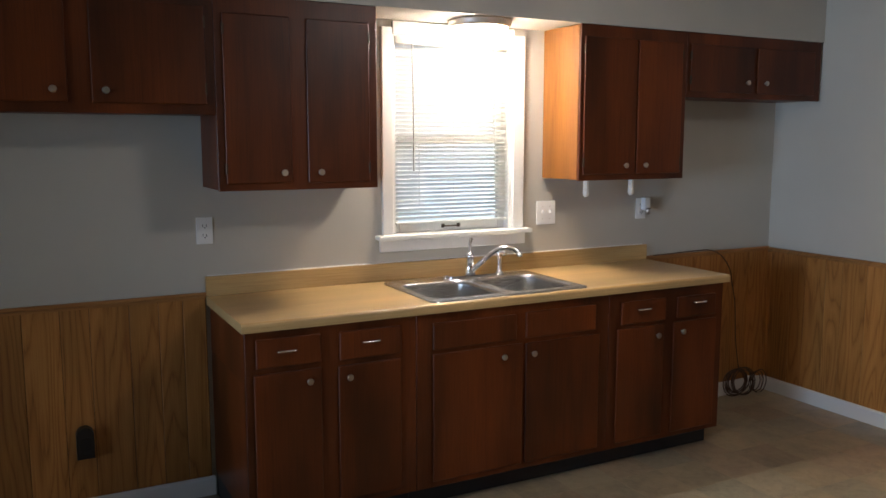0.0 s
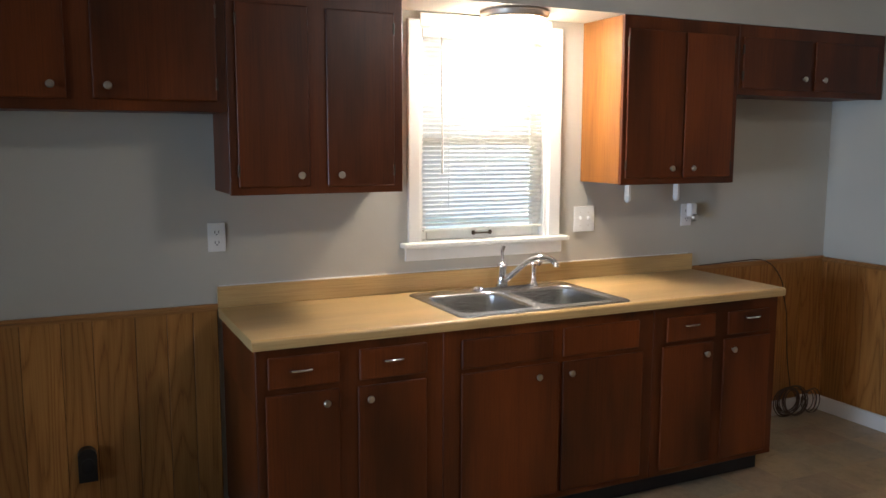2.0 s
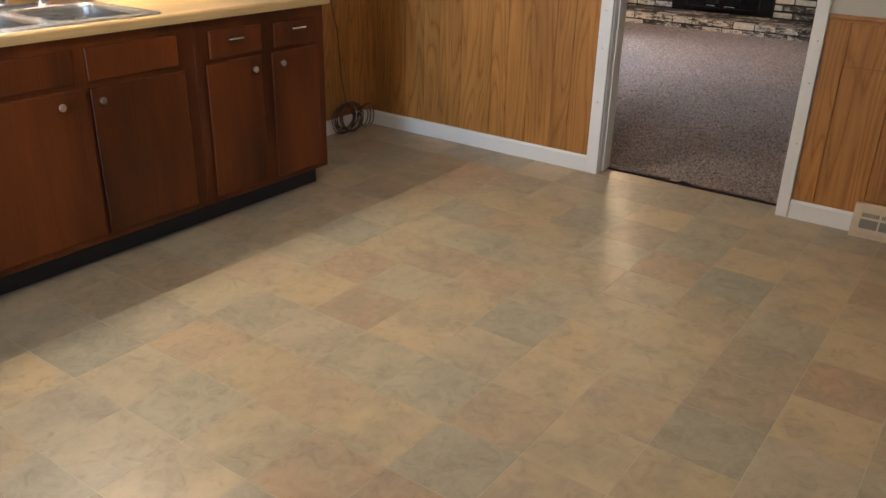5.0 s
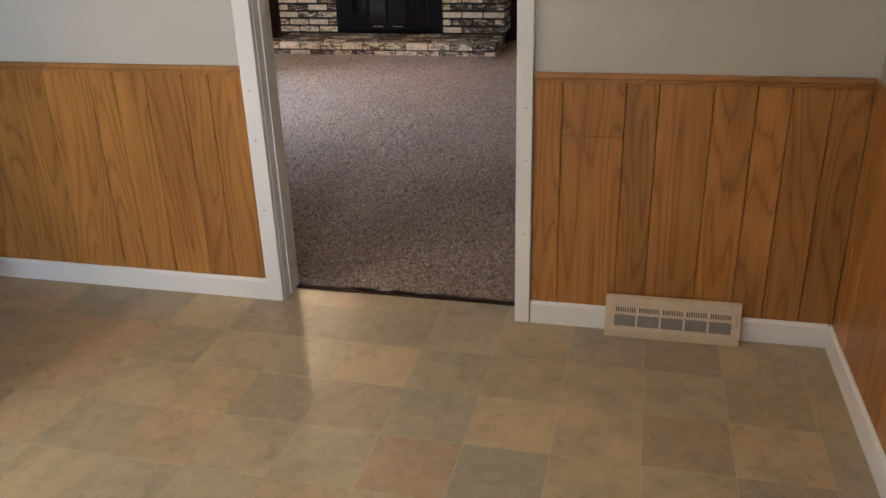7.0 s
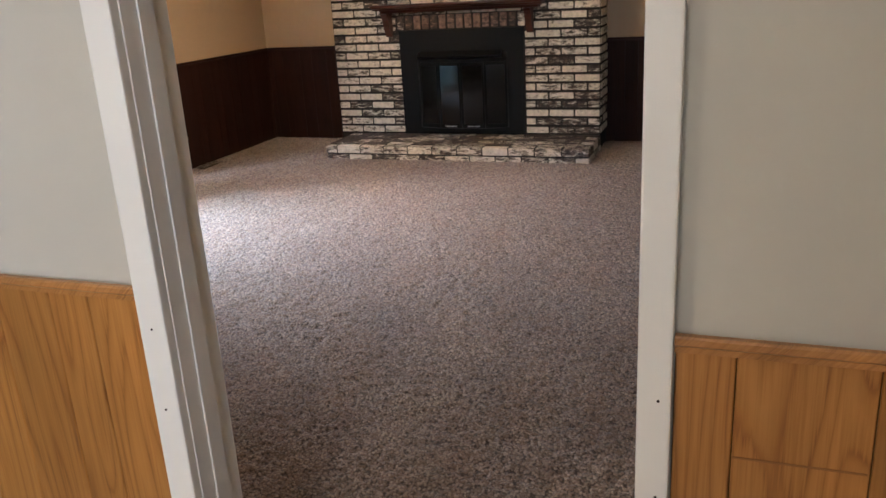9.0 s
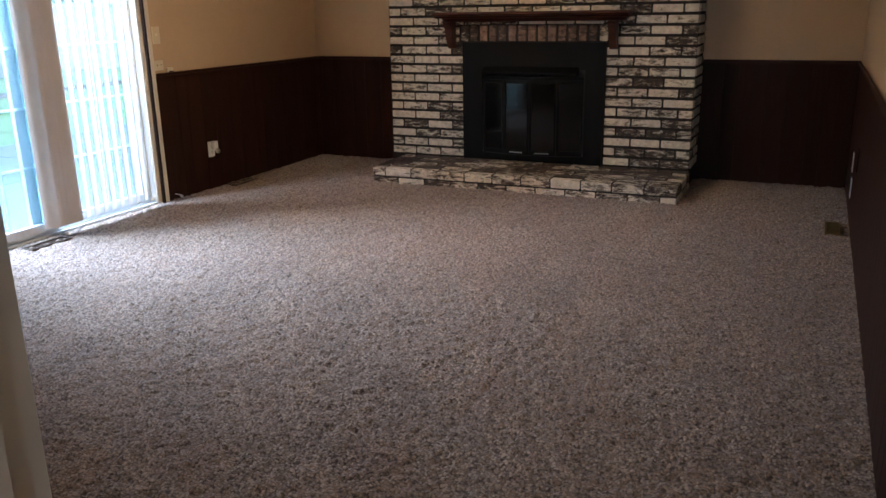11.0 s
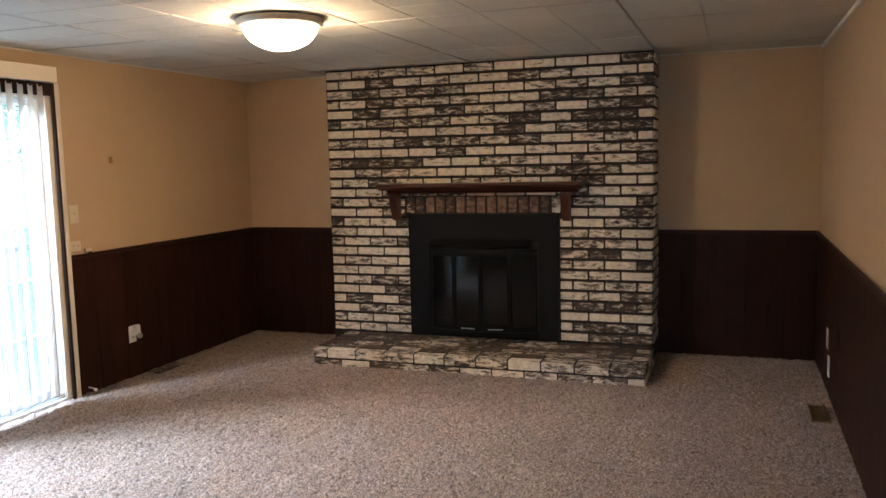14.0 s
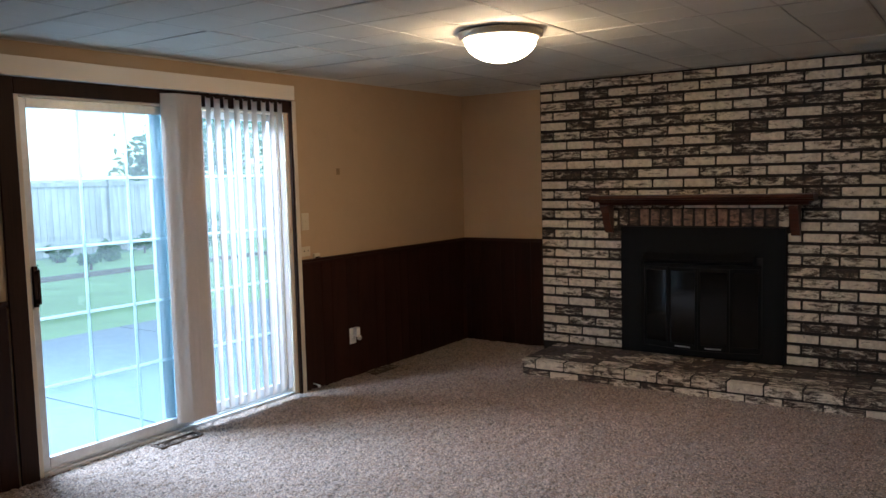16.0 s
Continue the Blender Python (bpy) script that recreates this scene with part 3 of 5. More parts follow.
def wainscot(name, normal, face, start, end, bottom, top, material, label, widths, thick=0.008, gap=0.0017, sign=1):
    """Boards side by side on a wall face; sign 1: the room lies on the low side of the face."""
    lo, hi = (start, end)
    back = bmesh.new()
    t = 0.003
    if normal == "y":
        box(lo, hi, face - t if sign > 0 else face, face if sign > 0 else face + t, bottom, top, bm=back)
    else:
        box(face - t if sign > 0 else face, face if sign > 0 else face + t, lo, hi, bottom, top, bm=back)
    base = solid(name, back, GROOVE if material is OAK_PLANK else SLOT_BLACK, label, "wainscot")
    at, k = lo, 0
    while at < hi - 0.01:
        w = min(widths[k % len(widths)], hi - at)
        key = (round(w - gap, 4), normal, top - bottom, material.name)
        if key not in PLANKS:
            PLANKS[key] = plank_mesh("plank", w - gap, thick, top - bottom, material, normal)
        off = face - t if sign > 0 else face + t + thick
        piece("plank", PLANKS[key], base, (at, off, bottom) if normal == "y" else (off, at, bottom))
        at += w
        k += 1
    return base


def rail(name, normal, face, start, end, z0, z1, depth, material, label, sign=1):
    """A moulded chair rail: a rounded nose over a flat."""
    d = depth
    prof = [(0, z0), (-d * 0.55, z0), (-d * 0.6, z0 + (z1 - z0) * 0.35), (-d, z0 + (z1 - z0) * 0.5), (-d, z1 - 0.004), (-d * 0.8, z1), (0, z1)]
    prof = [(face + sign * u, v) for u, v in prof]
    return solid(name, prism(prof, "x" if normal == "y" else "y", start, end), material, label, "rail")


OAK_WIDTHS = [0.134, 0.139, 0.11, 0.154, 0.118, 0.1, 0.2, 0.127]
wainscot("wainscot_kitchen_north", "y", YN, -1.16, 0.775, 0.0, 0.895, OAK_PLANK, "honey oak grooved wall panelling", OAK_WIDTHS)
wainscot("wainscot_kitchen_north", "y", YN, 3.235, XE - 0.0002, 0.0, 0.895, OAK_PLANK, "honey oak grooved wall panelling in the corner", [0.12, 0.16, 0.1, 0.14, 0.2])
wainscot("wainscot_kitchen_east", "x", XE, 2.564, YN - 0.0112, 0.0, 0.895, OAK_PLANK, "honey oak grooved wall panelling beside the doorway", [0.136, 0.103, 0.152, 0.133, 0.1, 0.2, 0.152, 0.11])
wainscot("wainscot_kitchen_east", "x", XE, YS + 0.0112, 1.528, 0.0, 0.895, OAK_PLANK, "honey oak grooved wall panelling with a patched board", [0.11, 0.117, 0.1, 0.127, 0.166, 0.103, 0.202, 0.11])
wainscot("wainscot_kitchen_south", "y", YS, 1.35, XE - 0.012, 0.0, 0.895, OAK_PLANK, "honey oak grooved wall panelling", OAK_WIDTHS, sign=-1)
rail("rail", "y", YN - 0.011, -4.5, 0.774, 0.893, 0.922, 0.012, OAK_RAIL, "oak cap rail on the panelling")
rail("rail", "y", YN - 0.011, 3.25, XE - 0.02, 0.893, 0.922, 0.012, OAK_RAIL, "oak cap rail on the panelling")
rail("rail", "x", XE - 0.011, 2.564, YN - 0.012, 0.885, 0.915, 0.014, OAK_RAIL, "oak cap rail on the panelling")
rail("rail", "x", XE - 0.011, YS + 0.012, 1.528, 0.885, 0.915, 0.014, OAK_RAIL, "oak cap rail on the panelling")
rail("rail", "y", YS + 0.011, 1.35, XE - 0.03, 0.885, 0.915, 0.012, OAK_RAIL, "oak cap rail on the panelling", sign=-1)


def baseboard(normal, face, start, end, z1, material, label, sign=1, d=0.011):
    prof = [(0, 0.001), (-d, 0.001), (-d, z1 - 0.012), (-d * 0.6, z1 - 0.003), (-d * 0.3, z1), (0, z1)]
    prof = [(face + sign * u, v) for u, v in prof]
    return solid("baseboard", prism(prof, "x" if normal == "y" else "y", start, end), material, label, "baseboard")


baseboard("y", YN - 0.0115, -4.5, 0.786, 0.088, WHITE_PAINT, "white painted baseboard")
baseboard("y", YN - 0.0115, 3.23, XE - 0.024, 0.088, WHITE_PAINT, "white painted baseboard behind a coil of cable")
baseboard("x", XE - 0.0115, 2.564, YN - 0.024, 0.088, WHITE_PAINT, "white painted baseboard")
baseboard("x", XE - 0.0115, YS + 0.024, 1.528, 0.088, WHITE_PAINT, "white painted baseboard")
baseboard("y", YS + 0.0115, 1.35, XE - 0.012, 0.088, WHITE_PAINT, "white painted baseboard", sign=-1)
patch = solid("trim", box(XE - 0.0135, XE - 0.0115, 1.238, 1.434, 0.705, 0.708), plain("patch_line", (0.26, 0.11, 0.034), 0.6), "faint cut line of a patched board", "trim")

WALNUT_WIDTHS = [0.2, 0.1, 0.16, 0.13, 0.2, 0.11]
wainscot("wainscot_living_north", "y", LYN, 8.262, LX - 0.0002, 0.0, 0.893, WALNUT_PLANK, "dark walnut grooved wall panelling", WALNUT_WIDTHS)
wainscot("wainscot_living_north", "y", LYN, XW + 0.012, 6.285, 0.0, 0.893, WALNUT_PLANK, "dark walnut grooved wall panelling", WALNUT_WIDTHS)
wainscot("wainscot_living_east", "x", LX, LYS + 0.0112, 2.575, 0.0, 0.893, WALNUT_PLANK, "dark walnut grooved wall panelling beside the fireplace", WALNUT_WIDTHS)
wainscot("wainscot_living_east", "x", LX, 5.0, LYN - 0.0112, 0.0, 0.893, WALNUT_PLANK, "dark walnut grooved wall panelling beside the fireplace", WALNUT_WIDTHS)
wainscot("wainscot_living_south", "y", LYS, XW + 0.012, LX - 0.0002, 0.0, 0.893, WALNUT_PLANK, "dark walnut grooved wall panelling along the long wall", WALNUT_WIDTHS, sign=-1)
wainscot("wainscot_living_west", "x", XW, 2.6, LYN - 0.012, 0.0, 0.893, WALNUT_PLANK, "dark walnut grooved wall panelling", WALNUT_WIDTHS, sign=-1)
rail("rail", "y", LYN - 0.011, 8.262, LX - 0.024, 0.878, 0.912, 0.016, WALNUT_RAIL, "dark walnut cap rail")
rail("rail", "y", LYN - 0.011, XW + 0.024, 6.285, 0.878, 0.912, 0.016, WALNUT_RAIL, "dark walnut cap rail")
rail("rail", "x", LX - 0.011, LYS + 0.012, 2.57, 0.878, 0.912, 0.016, WALNUT_RAIL, "dark walnut cap rail")
rail("rail", "x", LX - 0.011, 5.012, LYN - 0.012, 0.878, 0.912, 0.016, WALNUT_RAIL, "dark walnut cap rail")
rail("rail", "y", LYS + 0.011, XW + 0.024, LX - 0.03, 0.878, 0.912, 0.016, WALNUT_RAIL, "dark walnut cap rail", sign=-1)

# ---- doorway ----
door = thing("door_1", (XE, 2.065, 0), "white painted cased doorway without a door", "doorway", kind="structure")
part("casing", box(XE - 0.027, XE - 0.0005, DOOR_B - 0.014, DOOR_B + 0.05, 0.001, DOOR_TOP + 0.06, 0.004), WHITE_PAINT, door)
part("casing", box(XE - 0.027, XE - 0.0005, DOOR_A - 0.04, DOOR_A + 0.014, 0.001, DOOR_TOP + 0.06, 0.004), WHITE_PAINT, door)
part("casing", box(XE - 0.027, XE - 0.0005, DOOR_A + 0.0145, DOOR_B - 0.0145, DOOR_TOP - 0.004, DOOR_TOP + 0.06, 0.004), WHITE_PAINT, door)
part("jamb", box(XE - 0.004, XW + 0.001, DOOR_B - 0.016, DOOR_B - 0.0005, 0.001, DOOR_TOP - 0.02, 0.002, 1), WHITE_PAINT, door)
part("jamb", box(XE - 0.004, XW + 0.004, DOOR_A + 0.0005, DOOR_A + 0.016, 0.001, DOOR_TOP - 0.02, 0.002, 1), WHITE_PAINT, door)
part("jamb", box(XE - 0.004, XW + 0.004, DOOR_A + 0.001, DOOR_B - 0.001, DOOR_TOP - 0.018, DOOR_TOP - 0.0005, 0.002, 1), WHITE_PAINT, door)
for y0, y1 in ((DOOR_B - 0.021, DOOR_B - 0.0165), (DOOR_A + 0.0165, DOOR_A + 0.021)):
    part("stop", box(XE + 0.04, XE + 0.085, y0, y1, 0.001, DOOR_TOP - 0.022, 0.0018), WHITE_PAINT, door)
nails = bmesh.new()
for z in (0.35, 0.62, 0.80):
    lathe([(0.0025, 0.0), (0.0025, -0.0012)], (XE - 0.027, DOOR_A - 0.02, z), "x", 8, nails)
    lathe([(0.0025, 0.0), (0.0025, -0.0012)], (XE - 0.027, DOOR_B + 0.02, z + 0.03), "x", 8, nails)
part("nail_head", nails, DARK_TRIM, door)

# ---- kitchen window ----
win = thing("window_1", (2.005, YN, 1.125), "white painted sash window over the sink", "window", kind="structure")
WX0, WX1 = 1.665, 2.345
part("window_frame", box(1.612, WX0 + 0.004, YN - 0.02, YN - 0.0005, 1.127, 2.1, 0.004), WHITE_PAINT, win)
part("window_frame", box(WX1 - 0.004, 2.405, YN - 0.02, YN - 0.0005, 1.127, 2.1, 0.004), WHITE_PAINT, win)
part("window_frame", box(WX0 + 0.005, WX1 - 0.005, YN - 0.02, YN - 0.0005, 2.07, 2.128, 0.004), WHITE_PAINT, win)
part("window_sill", box(1.578, 2.437, YN - 0.06, YN + 0.05, 1.104, 1.1265, 0.006), WHITE_PAINT, win)
part("apron", box(1.598, 2.417, YN - 0.02, YN - 0.0005, 1.044, 1.1035, 0.004), WHITE_PAINT, win)
part("jamb", box(WX0, WX0 + 0.02, YN, YN + 0.12, 1.127, 2.085), WHITE_PAINT, win)
part("jamb", box(WX1 - 0.02, WX1, YN, YN + 0.12, 1.127, 2.085), WHITE_PAINT, win)
part("jamb", box(WX0 + 0.0205, WX1 - 0.0205, YN + 0.001, YN + 0.12, 2.065, 2.0845), WHITE_PAINT, win)
for z0, z1, y in ((1.127, 1.60, 0.045), (1.565, 2.065, 0.078)):
    bm = bmesh.new()
    for r in ((WX0 + 0.021, WX0 + 0.058, z0, z1), (WX1 - 0.058, WX1 - 0.021, z0, z1), (WX0 + 0.0585, WX1 - 0.0585, z0, z0 + 0.045), (WX0 + 0.0585, WX1 - 0.0585, z1 - 0.035, z1)):
        box(r[0], r[1], YN + y, YN + y + 0.03, r[2], r[3], 0.003, 1, bm)
    sash = part("sash", bm, WHITE_PAINT, win)
    pane = part("pane", box(WX0 + 0.056, WX1 - 0.056, YN + y + 0.013, YN + y + 0.017, z0 + 0.043, z1 - 0.033), GLASS, sash)
    pane.visible_shadow = False
lift = bmesh.new()
tube([(1.965, YN + 0.044, 1.152), (1.965, YN + 0.03, 1.152), (1.99, YN + 0.026, 1.152), (2.03, YN + 0.026, 1.152), (2.055, YN + 0.03, 1.152), (2.055, YN + 0.044, 1.152)], 0.004, 8, lift)
box(1.958, 1.974, YN + 0.041, YN + 0.0455, 1.142, 1.162, 0.001, 1, lift)
box(2.046, 2.062, YN + 0.041, YN + 0.0455, 1.142, 1.162, 0.001, 1, lift)
part("sash_lift", lift, HINGE_METAL, win, "dark metal sash lift")

blind = thing("window_blind", (2.0, YN + 0.02, 1.17), "ivory mini blind, lowered and half open", "blind")
part("head_rail", box(1.688, 2.322, YN - 0.004, YN + 0.03, 2.028, 2.064, 0.003), BLIND, blind)
part("bottom_rail", box(1.692, 2.318, YN + 0.003, YN + 0.025, 1.17, 1.182, 0.003), BLIND, blind)
slat = bmesh.new()
for k in range(5):
    a = radians(-36)
    u = -0.0125 + 0.025 * k / 4
    h = 0.0025 * (1 - (u / 0.0125) ** 2)
    for x in (-0.311, 0.311):
        slat.verts.new((x, u * math.cos(a) - h * math.sin(a), u * math.sin(a) + h * math.cos(a)))
slat.verts.ensure_lookup_table()
for k in range(4):
    slat.faces.new((slat.verts[2 * k], slat.verts[2 * k + 1], slat.verts[2 * k + 3], slat.verts[2 * k + 2]))
slat_me = mesh_from(slat, "slat", BLIND, True)
for k in range(41):
    piece("slat", slat_me, blind, (2.005, YN + 0.014, 1.20 + 0.0202 * k))
for x in (1.78, 2.005, 2.24):
    part("cord", tube([(x, YN + 0.001, 2.03), (x, YN + 0.001, 1.18)], 0.0009, 5, smooth_steps=1), BLIND, blind)
part("wand", tube([(1.775, YN - 0.008, 2.03), (1.778, YN - 0.012, 1.75), (1.78, YN - 0.012, 1.43)], 0.0035, 8), plain("clear_wand", (0.45, 0.42, 0.36), 0.2), blind, "thin tilt wand")
part("pull_cord", tube([(2.235, YN - 0.006, 2.03), (2.236, YN - 0.008, 1.6), (2.235, YN - 0.008, 1.30)], 0.0015, 6), BLIND, blind)

# ---- base cabinets ----
def slab(x0, x1, z0, z1, y_back, thick, material, name, parent, label=""):
    """A door or drawer front with a rounded lip."""
    return part(name, box(x0, x1, y_back - thick, y_back - 0.0005, z0, z1, 0.006, 3), material, parent, label)


def knob(x, y, z, parent):
    part("knob", lathe([(0.005, 0), (0.005, -0.008), (0.007, -0.011), (0.013, -0.015), (0.0138, -0.019), (0.0118, -0.0225), (0.0098, -0.0238), (0.008, -0.023), (0.002, -0.0238)], (x, y, z), "y", 18), KNOB_MATERIAL, parent, "round pewter knob", True)


def bar_pull(x, y, z, parent):
    bm = bmesh.new()
    tube([(x - 0.038, y, z), (x - 0.036, y - 0.014, z), (x - 0.025, y - 0.02, z), (x + 0.025, y - 0.02, z), (x + 0.036, y - 0.014, z), (x + 0.038, y, z)], 0.0045, 8, bm)
    part("handle", bm, CHROME, parent, "slim chrome bar pull", True)


YF = 3.462


def base_unit(x0, x1, fronts, label):
    u = thing("base_cabinet", ((x0 + x1) / 2, 3.76, 0), label, "cabinet", "base cabinets under the worktop")
    part("body", box(x0, x1, YF + 0.02, 4.066, 0.105, 0.66), CHERRY, u)
    part("side_panel", box(x0, x0 + 0.016, YF + 0.02, 4.066, 0.6602, 0.864), CHERRY, u)
    part("side_panel", box(x1 - 0.016, x1, YF + 0.02, 4.066, 0.6602, 0.864), CHERRY, u)
    part("back_panel", box(x0 + 0.0162, x1 - 0.0162, 4.05, 4.066, 0.6602, 0.864), CHERRY, u)
    part("face_frame", box(x0, x1, YF, YF + 0.0195, 0.105, 0.866, 0.002, 1), CHERRY, u)
    part("toe_board", boxes([(x0, x1, YF + 0.085, YF + 0.1, 0.001, 0.1045), (x0 + 0.004, x0 + 0.02, YF + 0.1005, 4.06, 0.001, 0.1045), (x1 - 0.02, x1 - 0.004, YF + 0.1005, 4.06, 0.001, 0.1045)]), TOE_BLACK, u, "black recessed toe board")
    for kind, a, b, z0, z1, kx, kz in fronts:
        if kind == "door":
            d = slab(a, b, z0, z1, YF, 0.013, CHERRY, "door", u)
            knob(kx, YF - 0.0125, kz, d)
        else:
            d = slab(a, b, z0, z1, YF, 0.013, CHERRY, "drawer" if kx else "false_front", u)
            if kx:
                bar_pull(kx, YF - 0.0125, kz, d)
    return u


base_unit(0.79, 1.498, [("door", 0.82, 1.085, 0.138, 0.70, 1.034, 0.654), ("door", 1.155, 1.426, 0.138, 0.695, 1.197, 0.648),
                        ("drawer", 0.83, 1.086, 0.722, 0.834, 0.946, 0.785), ("drawer", 1.162, 1.428, 0.717, 0.831, 1.29, 0.784)],
          "dark red-brown stained wooden base cabinet with two drawers")
base_unit(1.4995, 2.499, [("door", 1.572, 2.016, 0.134, 0.69, 1.911, 0.642), ("door", 2.032, 2.44, 0.134, 0.686, 2.066, 0.639),
                          ("front", 1.573, 1.982, 0.708, 0.823, 0, 0), ("front", 2.032, 2.416, 0.708, 0.826, 0, 0)],
          "dark red-brown stained wooden sink base cabinet")
base_unit(2.5005, 3.226, [("door", 2.546, 2.832, 0.134, 0.692, 2.784, 0.641), ("door", 2.895, 3.178, 0.132, 0.692, 2.943, 0.644),
                          ("drawer", 2.567, 2.84, 0.71, 0.82, 2.694, 0.78), ("drawer", 2.915, 3.168, 0.71, 0.816, 3.05, 0.784)],
          "dark red-brown stained wooden base cabinet by the corner")

# worktop with a rounded nose, open for the sink
def worktop():
    w = thing("worktop", (2.01, 3.75, 0.867), "maple-look laminate worktop with low upstand, yellowed", "worktop")
    x0, x1, yf, yb, z0, z1 = 0.775, 3.245, 3.437, 4.058, 0.8675, 0.905
    nose = [(yf, z0), (yf - 0.001, z0 + 0.008)] + [(yf + 0.012 - 0.013 * math.cos(a), z1 - 0.013 + 0.013 * math.sin(a)) for a in [radians(15 * k) for k in range(0, 7)]]
    full = nose + [(yb, z1), (yb, z0)]
    bm = prism(full, "x", x0, 1.60)
    prism(full, "x", 2.362, x1, bm)
    prism(nose + [(3.50, z1), (3.50, z0)], "x", 1.60, 2.362, bm)
    prism([(3.975, z0), (3.975, z1), (yb, z1), (yb, z0)], "x", 1.60, 2.362, bm)
    bmesh.ops.remove_doubles(bm, verts=bm.verts, dist=0.0002)
    part("top", bm, BUTCHER, w)
    part("upstand", box(x0, x1, 4.0585, YN - 0.0005, 0.905, 0.99, 0.003), BUTCHER, w)
    part("caulk", tube([(x0 + 0.01, YN - 0.003, 0.991), (1.5, YN - 0.003, 0.992), (2.4, YN - 0.003, 0.991), (x1 - 0.02, YN - 0.003, 0.991)], 0.0035, 6), WHITE_PAINT, w, "bead of white caulk")


worktop()


def sink():
    s = thing("kitchen_sink", (1.98, 3.73, 0.905), "double-bowl stainless steel drop-in sink", "sink")
    zr = 0.911
    bm = bmesh.new()
    outer = rounded(1.981, 3.733, 0.806, 0.532, 0.03)
    inner = [rounded(1.783, 3.705, 0.345, 0.385, 0.06), rounded(2.172, 3.705, 0.345, 0.385, 0.06)]
    def ring(pts, z):
        vs = [bm.verts.new((x, y, z)) for x, y in pts]
        return vs
    def edges(vs):
        return [bm.edges.new((vs[k], vs[(k + 1) % len(vs)])) for k in range(len(vs))]
    es = []
    o = ring(outer, zr)
    es += edges(o)
    holes = []
    for pts in inner:
        h = ring(pts, zr)
        holes.append((h, pts))
        es += edges(h)
    bmesh.ops.triangle_fill(bm, edges=es, use_beauty=True)
    def loft(a, b):
        for k in range(len(a)):
            bm.faces.new((a[k], a[(k + 1) % len(a)], b[(k + 1) % len(b)], b[k]))
    skirt = ring(rounded(1.981, 3.733, 0.812, 0.538, 0.033), 0.9052)
    loft(o, skirt)
    for (h, pts), cx in zip(holes, (1.783, 2.172)):
        prev = h
        for dw, z in ((0.008, zr - 0.004), (0.014, zr - 0.014), (0.03, 0.80), (0.042, 0.765), (0.09, 0.748), (0.2, 0.744)):
            nxt = ring(rounded(cx, 3.705, 0.345 - dw, 0.385 - dw, max(0.03, 0.06 - dw * 0.1)), z)
            loft(prev, nxt)
            prev = nxt
        bm.faces.new(prev)
    bmesh.ops.recalc_face_normals(bm, faces=bm.faces)
    part("basin", bm, STAINLESS, s, "", False)
    for cx in (1.783, 2.172):
        part("drain", lathe([(0.045, 0.0), (0.045, 0.003), (0.036, 0.004), (0.03, 0.001), (0.005, 0.001)], (cx, 3.72, 0.7445), "z", 24), CHROME, s, "chrome drain strainer", True)
    return s


sink()


def faucet():
    f = thing("kitchen_faucet", (2.03, 3.955, 0.911), "chrome single-lever kitchen faucet with side spray", "faucet")
    part("deck_plate", prism(rounded(2.04, 3.957, 0.27, 0.058, 0.026), "z", 0.911, 0.9225), CHROME, f)
    part("body", lathe([(0.028, 0.922), (0.026, 0.935), (0.0215, 0.95), (0.0205, 1.0), (0.023, 1.004), (0.023, 1.018), (0.016, 1.03), (0.004, 1.034)], (2.03, 3.957, 0)), CHROME, f, "", True)
    part("lever", tube([(2.03, 3.957, 1.03), (2.032, 3.962, 1.05), (2.036, 3.97, 1.075), (2.046, 3.975, 1.10)], [0.010, 0.008, 0.0085, 0.0105], 10), CHROME, f, "", True)
    part("spout", tube([(2.035, 3.945, 0.945), (2.07, 3.915, 0.985), (2.115, 3.88, 1.035), (2.16, 3.85, 1.058), (2.20, 3.825, 1.052), (2.22, 3.81, 1.032)], [0.0145, 0.013, 0.012, 0.012, 0.0125, 0.0135], 12), CHROME, f, "", True)
    part("aerator", lathe([(0.0135, 0.0), (0.0145, -0.004), (0.0145, -0.016), (0.011, -0.017)], (2.223, 3.808, 1.034)), CHROME, f, "", True)
    sp = part("side_spray", lathe([(0.024, 0.9115), (0.023, 0.92), (0.014, 0.928), (0.0125, 0.965), (0.015, 0.985), (0.0165, 1.02), (0.013, 1.032), (0.004, 1.035)], (2.20, 3.962, 0)), CHROME, f, "", True)
    part("spray_head", tube([(2.2, 3.962, 1.015), (2.206, 3.945, 1.022), (2.212, 3.925, 1.016)], [0.012, 0.013, 0.012], 10), CHROME, sp, "", True)
    part("soap_button", lathe([(0.021, 0.9115), (0.021, 0.918), (0.013, 0.922), (0.012, 0.926), (0.003, 0.927)], (1.90, 3.957, 0)), CHROME, f, "chrome cap on the sink ledge", True)


faucet()

# ---- wall cabinets ----
UF, UB = 3.76, YN - 0.003


